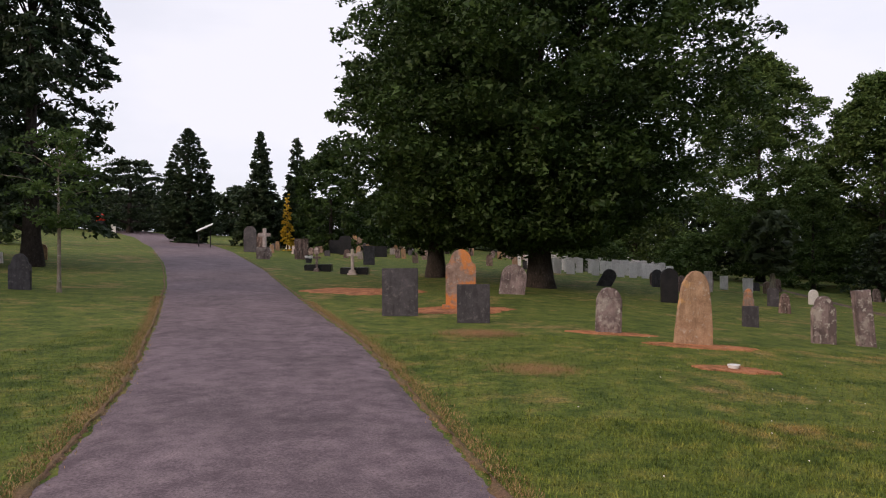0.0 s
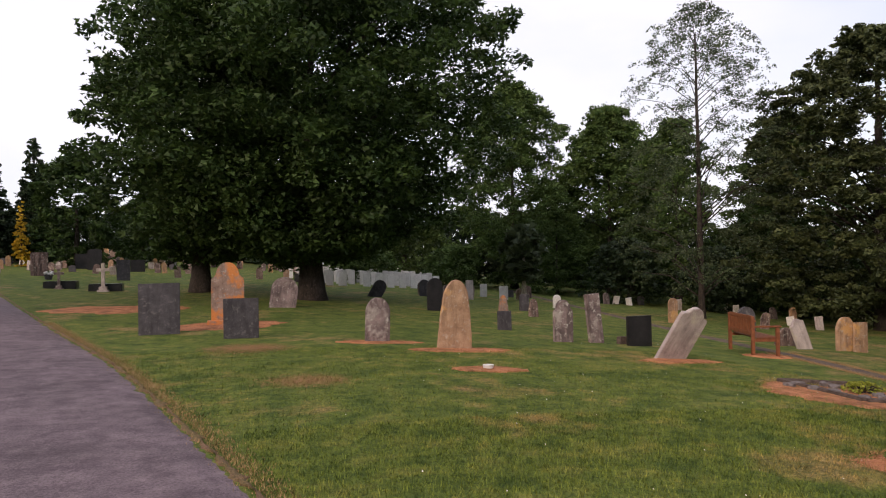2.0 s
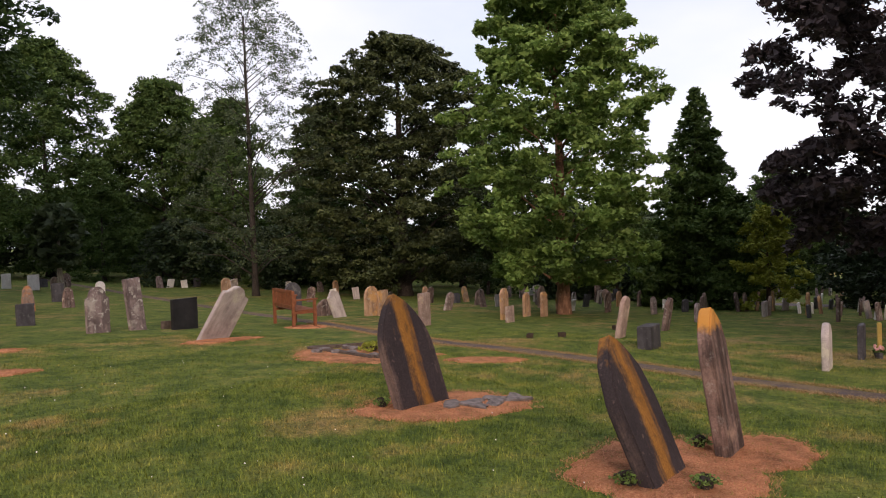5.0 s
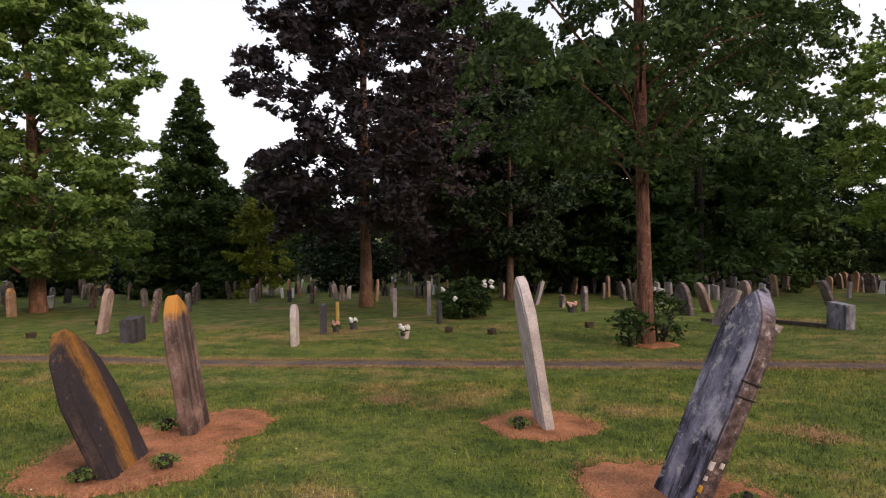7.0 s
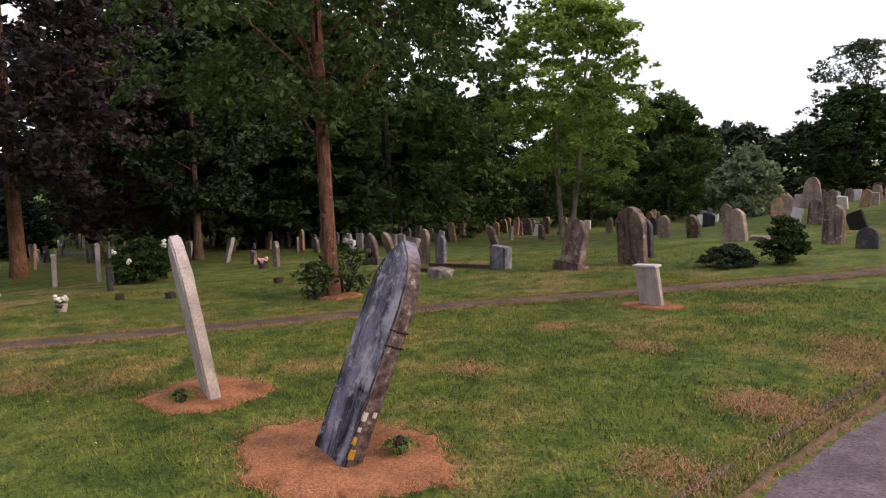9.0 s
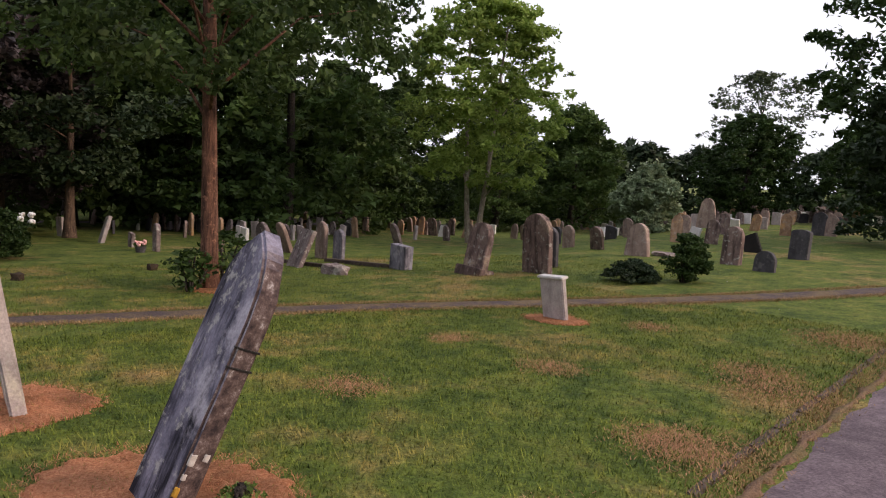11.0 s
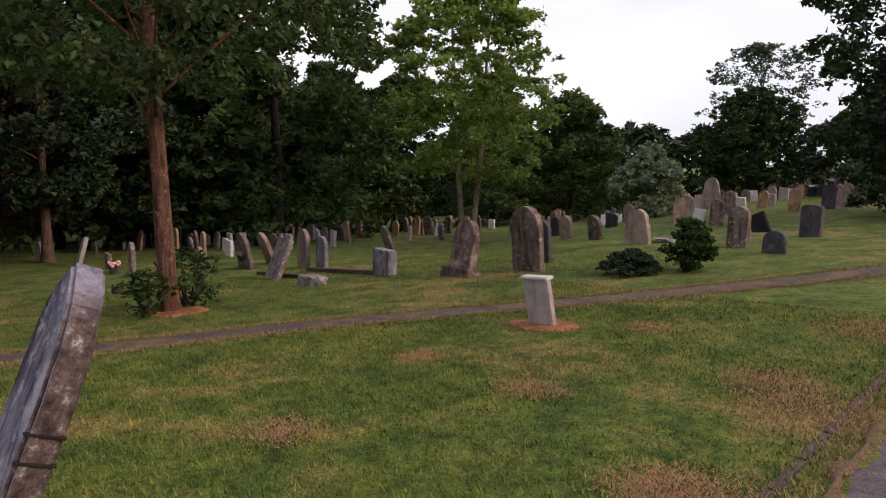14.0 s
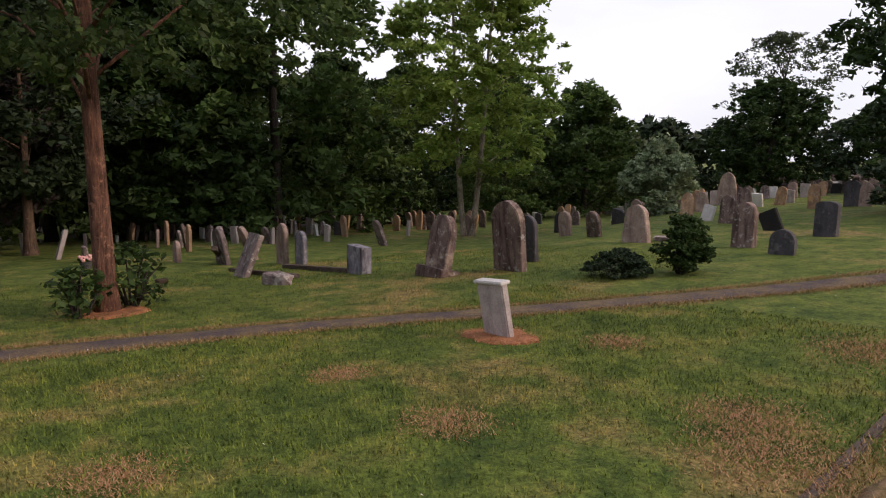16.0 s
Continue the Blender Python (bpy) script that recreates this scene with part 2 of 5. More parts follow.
STONES["streak"] = streak_mat("lichen_streaked_stone", (0.024, 0.018, 0.02), (0.40, 0.18, 0.035), (0.20, 0.135, 0.115), 0.095)
STONES["orange_brown"] = stone_mat("orange_topped_brown_stone", (0.075, 0.048, 0.044), (0.24, 0.155, 0.13), (0.32, 0.21, 0.16), 0.15, 0.8, 0.9, 0.12)
n, l = STONES["orange_brown"].node_tree.nodes, STONES["orange_brown"].node_tree.links
b = n["Principled BSDF"]
face = b.inputs["Base Color"].links[0].from_socket
sx, high = n.new("ShaderNodeSeparateXYZ"), n.new("ShaderNodeMath")
l.new(n.new("ShaderNodeTexCoord").outputs["Object"], sx.inputs[0])
pos, rnd = obj_pos(n, l)
lift = n.new("ShaderNodeMath")
lift.operation, lift.inputs[1].default_value = "SUBTRACT", 0.55
high.operation, high.inputs[1].default_value = "MULTIPLY_ADD", 0.5
l.new(noise_tex(n, l, pos, 7, 5, 0.65), high.inputs[0])
l.new(sx.outputs["Z"], high.inputs[2])
l.new(high.outputs[0], lift.inputs[0])
l.new(mixc(n, l, ramp(n, l, lift.outputs[0], [(0.6, grey(0)), (0.72, grey(0.9))]), face, (0.50, 0.23, 0.045)), b.inputs["Base Color"])
# Violet skylight tint is painted into the faces; X-facing edges get mottled brown.
STONES["violet"] = stone_mat("black_weathered_skylit_violet_stone", (0.035, 0.034, 0.06), (0.30, 0.28, 0.36), (0.44, 0.41, 0.47), 0.35, 1.0, 0.9, 0.45)
n, l = STONES["violet"].node_tree.nodes, STONES["violet"].node_tree.links
b = n["Principled BSDF"]
face = b.inputs["Base Color"].links[0].from_socket
sx = n.new("ShaderNodeSeparateXYZ")
l.new(n.new("ShaderNodeTexCoord").outputs["Normal"], sx.inputs[0])
side = n.new("ShaderNodeMath")
side.operation = "ABSOLUTE"
l.new(sx.outputs["X"], side.inputs[0])
pos, rnd = obj_pos(n, l)
mott = ramp(n, l, noise_tex(n, l, pos, 20, 6, 0.75), [(0.36, (0.028, 0.02, 0.022)), (0.52, (0.10, 0.068, 0.064)), (0.60, (0.17, 0.13, 0.125)), (0.68, (0.42, 0.38, 0.38))])
l.new(mixc(n, l, ramp(n, l, side.outputs[0], [(0.6, grey(0)), (0.85, grey(1))]), face, mott), b.inputs["Base Color"])


def plain_mat(name, a, c, scale=8.0, rough=0.8):
    m, n, l, b = mat(name, rough)
    pos, rnd = obj_pos(n, l)
    f = noise_tex(n, l, pos, scale, 5, 0.65)
    l.new(ramp(n, l, f, [(0.3, a), (0.7, c)]), b.inputs["Base Color"])
    bump(n, l, b, f, 0.3, 0.01)
    return m


def bark_mat(name, a, c):
    m, n, l, b = mat(name, 0.95)
    pos, rnd = obj_pos(n, l)
    mp = n.new("ShaderNodeMapping")
    mp.inputs["Scale"].default_value = (9, 9, 1.6)
    l.new(pos, mp.inputs[0])
    f, g2 = noise_tex(n, l, mp.outputs[0], 2.5, 6, 0.7), noise_tex(n, l, pos, 3.0, 4)
    col = mixc(n, l, 1.0, ramp(n, l, f, [(0.32, a), (0.66, c)]), ramp(n, l, g2, [(0.3, grey(0.65)), (0.7, grey(1.2))]), "MULTIPLY")
    flake = ramp(n, l, noise_tex(n, l, pos, 13, 5, 0.75), [(0.56, grey(0)), (0.63, grey(0.6))])
    col = mixc(n, l, flake, col, tuple(min(0.5, v * 1.9) for v in c))
    l.new(col, b.inputs["Base Color"])
    bump(n, l, b, f, 0.9, 0.04)
    return m


def leaf_mat(name, a, c, through_light=0.25):
    m, n, l, b = mat(name, 0.6)
    isl = n.new("ShaderNodeNewGeometry").outputs["Random Per Island"]
    big = noise_tex(n, l, world_pos(n), 0.55, 3)
    col = mixc(n, l, 1.0, ramp(n, l, isl, [(0.0, a), (1.0, c)]), ramp(n, l, big, [(0.3, grey(0.7)), (0.7, grey(1.3))]), "MULTIPLY")
    l.new(col, b.inputs["Base Color"])
    tr, mx = n.new("ShaderNodeBsdfTranslucent"), n.new("ShaderNodeMixShader")
    l.new(col, tr.inputs[0])
    mx.inputs[0].default_value = through_light
    l.new(b.outputs[0], mx.inputs[1])
    l.new(tr.outputs[0], mx.inputs[2])
    l.new(mx.outputs[0], n["Material Output"].inputs[0])
    return m


LEAVES = {
    "oak": leaf_mat("oak_leaves", (0.019, 0.039, 0.010), (0.053, 0.092, 0.022)),
    "bright": leaf_mat("fresh_green_leaves", (0.085, 0.15, 0.032), (0.22, 0.31, 0.085), 0.38),
    "mid": leaf_mat("mid_green_leaves", (0.04, 0.075, 0.018), (0.10, 0.15, 0.04), 0.3),
    "dark": leaf_mat("dark_evergreen_leaves", (0.014, 0.028, 0.012), (0.036, 0.056, 0.022), 0.1),
    "pine": leaf_mat("pine_needles", (0.03, 0.042, 0.016), (0.075, 0.09, 0.032), 0.1),
    "copper": leaf_mat("copper_beech_leaves", (0.032, 0.025, 0.029), (0.085, 0.064, 0.068), 0.2),
    "belt": leaf_mat("woodland_leaves", (0.03, 0.055, 0.014), (0.08, 0.12, 0.034), 0.25),
    "sunny": leaf_mat("light_green_leaves", (0.12, 0.19, 0.03), (0.30, 0.38, 0.09), 0.45),
    "gold": leaf_mat("golden_foliage", (0.42, 0.27, 0.02), (0.62, 0.45, 0.05), 0.3),
    "lime": leaf_mat("yellow_green_foliage", (0.16, 0.19, 0.02), (0.30, 0.32, 0.05), 0.3),
    "silver": leaf_mat("silvery_whitebeam_leaves", (0.12, 0.17, 0.09), (0.30, 0.36, 0.22), 0.2),
    "roadside": leaf_mat("drooping_roadside_leaves", (0.026, 0.048, 0.013), (0.085, 0.13, 0.038), 0.35),
    "birch": leaf_mat("birch_leaves", (0.032, 0.05, 0.024), (0.085, 0.108, 0.05), 0.25),
}
BARK = {
    "brown": bark_mat("brown_bark", (0.045, 0.03, 0.024), (0.13, 0.085, 0.062)),
    "red": bark_mat("reddish_bark", (0.10, 0.05, 0.033), (0.29, 0.155, 0.10)),
    "flaky": bark_mat("flaky_reddish_bark", (0.035, 0.018, 0.015), (0.215, 0.108, 0.075)),
    "dark": bark_mat("dark_bark", (0.022, 0.018, 0.016), (0.06, 0.048, 0.042)),
    "pale": bark_mat("pale_bark", (0.16, 0.13, 0.10), (0.36, 0.30, 0.24)),
}
m_wood = plain_mat("brown_varnished_wood", (0.13, 0.045, 0.022), (0.26, 0.095, 0.045), 12, 0.55)
m_iron = plain_mat("dark_iron", (0.015, 0.014, 0.014), (0.035, 0.03, 0.03), 30, 0.5)
m_white = plain_mat("white_paint", (0.68, 0.68, 0.7), (0.8, 0.8, 0.8), 20, 0.5)
m_kerb = plain_mat("old_kerb_stone", (0.045, 0.034, 0.03), (0.14, 0.105, 0.09), 14, 0.95)
m_rubble = plain_mat("grey_rubble_stone", (0.07, 0.06, 0.06), (0.23, 0.195, 0.19), 18, 0.95)
m_soil = plain_mat("dark_soil", (0.025, 0.018, 0.013), (0.075, 0.052, 0.038), 16, 1.0)
m_red = plain_mat("red_petals", (0.5, 0.03, 0.02), (0.75, 0.08, 0.04), 20, 0.7)
m_petal = plain_mat("white_petals", (0.65, 0.6, 0.58), (0.82, 0.8, 0.78), 20, 0.7)
m_pinkpetal = plain_mat("pink_petals", (0.6, 0.25, 0.25), (0.8, 0.5, 0.48), 20, 0.7)
m_yellow = plain_mat("yellow_wood", (0.42, 0.27, 0.06), (0.6, 0.42, 0.13), 20, 0.7)

# ---------------------------------------------------------------- ground
def soft(u, w):
    return w * np.logaddexp(0, u / w)


def ground_z(x, y):
    """Height of the turf: a hillside that falls to the east and climbs gently to the north and south-west."""
    south = 0.06 * soft(-y - 6.5, 0.6) - 0.035 * soft(-y - 13, 1.5) - 0.025 * soft(-y - 70, 8)
    k = 1 / (1 + np.exp(np.clip((x - 11 - np.maximum(-y - 10, 0) * 0.45) / 0.8, -50, 50)))
    return (-0.075 * soft(x - 2.2, 0.8) + 0.075 * soft(x - 45, 8) + 0.06 * soft(-x - 4, 2) - 0.06 * soft(-x - 60, 8)
            + 0.035 * soft(y - 15, 3) - 0.035 * soft(y - 90, 8) + south * k)


def gz(x, y):
    return float(ground_z(np.float64(x), np.float64(y)))


EDGE_Y = (-60, -30, -14, -8.1, -6.4, -4.7, -1.0, 3.94, 6.86, 11.2, 20.0, 30.0, 45.0, 62.0, 90.0, 130.0)
EDGE_X = (9.0, 5.6, 3.9, 3.06, 2.83, 2.52, 1.65, 0.39, -0.25, -1.33, -4.25, -7.7, -13.7, -21.9, -39.0, -66.0)


def lane_w(y):
    """Breadth of the lane from west to east; it grows where the lane swings to the north-west."""
    return np.interp(np.asarray(y, float), (-60, 4, 7, 11, 22, 30, 51, 75), (2.95, 2.95, 3.1, 3.55, 4.05, 4.6, 5.9, 6.4))


def edge_x(y):
    """East edge of the lane, smoothed."""
    return sum(np.interp(np.asarray(y, float) + o, EDGE_Y, EDGE_X) for o in (-1.6, -0.8, 0, 0.8, 1.6)) / 5


PATH_Y = (-13.0, -10.6, -9.2, -7.7, -6.15, -4.5, -3.0, -0.1, 1.3, 3.2, 5.5, 7.1, 10.5, 13.5, 22.0, 40.0)
PATH_X = (4.0, 4.96, 5.72, 6.72, 7.68, 8.1, 8.35, 9.0, 9.2, 9.9, 10.5, 10.6, 11.9, 12.8, 14.6, 18.0)


def path_x(y):
    return sum(np.interp(np.asarray(y, float) + o, PATH_Y, PATH_X) for o in (-0.7, 0, 0.7)) / 3


def link(name, me, material, parent=None, label=""):
    me.materials.append(material)
    ob = new(name, me)
    if parent:
        ob.parent = parent
    if label:
        ob["label"] = label
    return ob


def part(name, bm, material, parent=None, label="", smooth=False):
    me = bpy.data.meshes.new(name)
    bmesh.ops.recalc_face_normals(bm, faces=bm.faces)
    bm.to_mesh(me)
    bm.free()
    if smooth:
        me.polygons.foreach_set("use_smooth", [True] * len(me.polygons))
    return link(name, me, material, parent, label)


def raw_mesh(name, verts, faces_n, size):
    """A mesh from an array of vertices in which each run of `size` vertices is one face."""
    me = bpy.data.meshes.new(name)
    count = len(verts)
    me.vertices.add(count)
    me.vertices.foreach_set("co", np.ascontiguousarray(verts, dtype=np.float32).ravel())
    me.loops.add(count)
    me.loops.foreach_set("vertex_index", np.arange(count, dtype=np.int32))
    me.polygons.add(faces_n)
    me.polygons.foreach_set("loop_start", np.arange(0, count, size, dtype=np.int32))
    me.polygons.foreach_set("loop_total", np.full(faces_n, size, dtype=np.int32))
    me.update(calc_edges=True)
    return me


def grid_mesh(name, X, Y, Z):
    rows, cols = X.shape
    idx = np.arange(rows * cols).reshape(rows, cols)
    quads = np.stack([idx[:-1, :-1], idx[:-1, 1:], idx[1:, 1:], idx[1:, :-1]], -1).reshape(-1, 4)
    me = bpy.data.meshes.new(name)
    me.from_pydata(np.stack([X, Y, Z], -1).reshape(-1, 3).tolist(), [], quads.tolist())
    me.polygons.foreach_set("use_smooth", [True] * len(me.polygons))
    return me


def steps(lo, hi, near):
    inner = np.arange(lo, hi + 0.01, near)
    out = np.cumsum(near * 1.18 ** np.arange(1, 40))
    out = out[out < 900]
    return np.concatenate([lo - out[::-1], inner, hi + out])


X, Y = np.meshgrid(steps(-14, 30, 0.4), steps(-22, 34, 0.4))
small = np.array([noise.noise((float(a) * 0.7, float(c) * 0.7, 0)) for a, c in zip(X.ravel(), Y.ravel())]).reshape(X.shape)
flat = np.clip(np.minimum(np.abs(X - edge_x(Y) + lane_w(Y) / 2) - lane_w(Y) / 2 - 0.1, np.abs(X - path_x(Y)) - 0.35), 0, 1)
tagged(link("ground", grid_mesh("ground", X, Y, ground_z(X, Y) + 0.015 * small * flat - 0.012), m_grass),
       "sloping mown cemetery lawn with dry yellow patches", "ground", kind="structure")


def strip(name, ys, centre, width, material, lift, camber=0.0, ragged=0.0, cols=9):
    ys = np.asarray(ys)
    us = np.linspace(-1, 1, cols)
    U, V = np.meshgrid(us, ys)
    wob = np.array([[noise.noise((3.1 * v, 7.0 * s, 2.0)) + 0.6 * noise.noise((11.0 * v, 9.0 * s, 5.0)) for s in (-1, 1)] for v in ys])
    half = (width(V) if callable(width) else width) / 2 + ragged * np.where(U < 0, wob[:, :1], wob[:, 1:]) * np.abs(U)
    Xs = centre(V) + U * half
    return link(name, grid_mesh(name, Xs, V, ground_z(Xs, V) + lift + camber * (1 - U ** 2) - 0.03 * (np.abs(U) > 0.99)), material)


road_ys = np.concatenate([np.arange(-60, -12, 0.5), np.arange(-12, 20, 0.06), np.arange(20, 130, 0.5)])
tagged(strip("road", road_ys, lambda v: edge_x(v) - lane_w(v) / 2, lane_w, m_asphalt, 0.006, 0.03, 0.07, 13),
       "narrow worn grey asphalt cemetery lane", "road", kind="structure")
for side in (0, 1):
    tagged(strip("verge", road_ys[(road_ys > -14) & (road_ys < 40)], (lambda v: edge_x(v) - 0.02) if side == 0 else (lambda v: edge_x(v) - lane_w(v) + 0.02), 0.06, m_verge, 0.008, 0.0, 0.15, 5),
           "strip of bare dry earth and straw beside the lane", "verge", kind="structure")
path_ys = np.concatenate([np.arange(-13, 8, 0.06), np.arange(8, 40, 0.3)])
tagged(strip("path", path_ys, path_x, 0.52, m_gravel, 0.006, 0.0, 0.09, 7), "narrow trodden gravel footpath through the grass", "path", kind="structure")


far_ys = np.arange(-18, 16, 0.5)
tagged(strip("far_path", far_ys, lambda v: 30.2 + 0.02 * v, 1.5, m_asphalt, 0.02, 0.0, 0.05, 5), "pale distant path below the tree belt", "path", kind="structure")


def box(bm, x0, x1, y0, y1, z0, z1, bevel=0.0):
    r = bmesh.ops.create_cube(bm, size=1, matrix=Matrix.Translation(((x0 + x1) / 2, (y0 + y1) / 2, (z0 + z1) / 2)) @ Matrix.Diagonal((x1 - x0, y1 - y0, z1 - z0, 1)))
    if bevel:
        edges = list({e for v in r["verts"] for e in v.link_edges})
        bmesh.ops.bevel(bm, geom=edges, offset=bevel, segments=2, affect="EDGES")
    return bm


def tube(bm, pts, radii, sides=8):
    """A tapered tube through pts."""
    rings = []
    for i, p in enumerate(pts):
        d = (Vector(pts[min(i + 1, len(pts) - 1)]) - Vector(pts[max(i - 1, 0)])).normalized()
        s = d.orthogonal().normalized() if abs(d.z) < 0.99 else Vector((1, 0, 0))
        if abs(d.z) < 0.99:
            s = d.cross(Vector((0, 0, 1))).normalized()
        t = d.cross(s)
        rings.append([bm.verts.new(Vector(p) + radii[i] * (s * math.cos(a) + t * math.sin(a))) for a in (2 * math.pi * k / sides for k in range(sides))])
    for a, c in zip(rings, rings[1:]):
        for k in range(sides):
            bm.faces.new((a[k], a[(k + 1) % sides], c[(k + 1) % sides], c[k]))
    bm.faces.new(rings[0][::-1])
    bm.faces.new(rings[-1])


# ---------------------------------------------------------------- trees
def leaf_cloud(rng, centres, radii, count, size, droop=0.0, flat=0.65, corners=3):
    """Leaves on fanned sprays that point outwards from the stem and sag towards their tips."""
    n = len(centres)
    w = radii ** 2 / (radii ** 2).sum()
    which = rng.choice(n, count, p=w)
    o = centres * np.array((1, 1, 0)) / (np.linalg.norm(centres[:, :2], axis=1)[:, None] + 1e-3) + 0.55 * rng.normal(size=(n, 3)) * np.array((1, 1, 0.6))
    o[:, 2] += 0.22 - 0.4 * droop
    o /= np.linalg.norm(o, axis=1)[:, None]
    side = np.cross(o, (0, 0, 1.0))
    side /= np.linalg.norm(side, axis=1)[:, None] + 1e-6
    up = np.cross(side, o)
    u = rng.random(count) ** 0.85
    taper = 1.05 - 0.7 * u
    r = radii[which][:, None]
    lat = (0.55 * rng.normal(size=count).clip(-1.7, 1.7) * taper)[:, None]
    ver = (0.5 * flat * rng.normal(size=count).clip(-1.8, 1.8) * taper)[:, None]
    p = centres[which] + r * (o[which] * (1.75 * u - 0.75)[:, None] + side[which] * lat + up[which] * ver)
    p[:, 2] -= r[:, 0] * (0.3 + 0.5 * droop) * u ** 2
    a = rng.normal(size=(count, 3)) * np.array((1, 1, 0.55)) + 0.6 * o[which]
    a[:, 2] -= droop
    a /= np.linalg.norm(a, axis=1)[:, None]
    c = np.cross(a, rng.normal(size=(count, 3)) + np.array((0, 0, 0.7)))
    c /= np.linalg.norm(c, axis=1)[:, None]
    s = size * (0.6 + 0.8 * rng.random(count))[:, None]
    if corners == 3:
        q = np.stack([p - a * s * 0.45 - c * s * 0.34, p - a * s * 0.3 + c * s * 0.34, p + a * s * 0.55], 1)
    else:
        q = np.stack([p - a * s * 0.5, p - a * s * 0.05 + c * s * 0.27, p + a * s * 0.5, p - a * s * 0.05 - c * s * 0.27], 1)
    return q.reshape(-1, 3)


def clumps(rng, n, shape, rx, low, h):
    u = rng.random(n)
    th = rng.random(n) * 2 * math.pi
    k = rng.random(n) ** 0.42
    if shape == "round":
        u = 0.5 + 0.5 * np.sin((rng.random(n) * 2 - 1) * 1.35)
        rad = rx * np.sqrt(np.clip(1 - (2 * u - 1) ** 2, 0.02, 1)) * (0.82 + 0.3 * rng.random(n))
    elif shape == "egg":
        u = rng.random(n) ** 0.9
        d = np.where(u > 0.36, (u - 0.36) / 0.64, (0.36 - u) / 0.5)
        rad = rx * np.sqrt(np.clip(1 - d ** 2, 0.03, 1)) * (0.82 + 0.28 * rng.random(n))
    elif shape == "dome":
        u = rng.random(n) ** 0.8
        rad = rx * np.clip(1 - u ** 2.4, 0.05, 1) ** 0.6 * (0.8 + 0.3 * rng.random(n))
    elif shape == "cone":
        u = 1 - rng.random(n) ** 0.8
        rad = rx * (1 - u) ** 0.85 * (0.85 + 0.25 * rng.random(n)) + 0.08
    elif shape == "column":
        u = rng.random(n)
        rad = rx * np.clip(1 - u ** 3.2, 0.02, 1) ** 0.7 * (0.5 + 0.5 * np.minimum(1, 0.35 + u * 3)) * (0.92 + 0.12 * rng.random(n))
    else:
        u = (np.floor(u * 9) + 0.3 * rng.random(n)) / 9
        rad = rx * np.clip(1 - u ** 2.2, 0.12, 1) ** 0.75 * (0.7 + 0.45 * rng.random(n))
    return np.stack([rad * k * np.cos(th), rad * k * np.sin(th), low + u * (h - low)], 1)


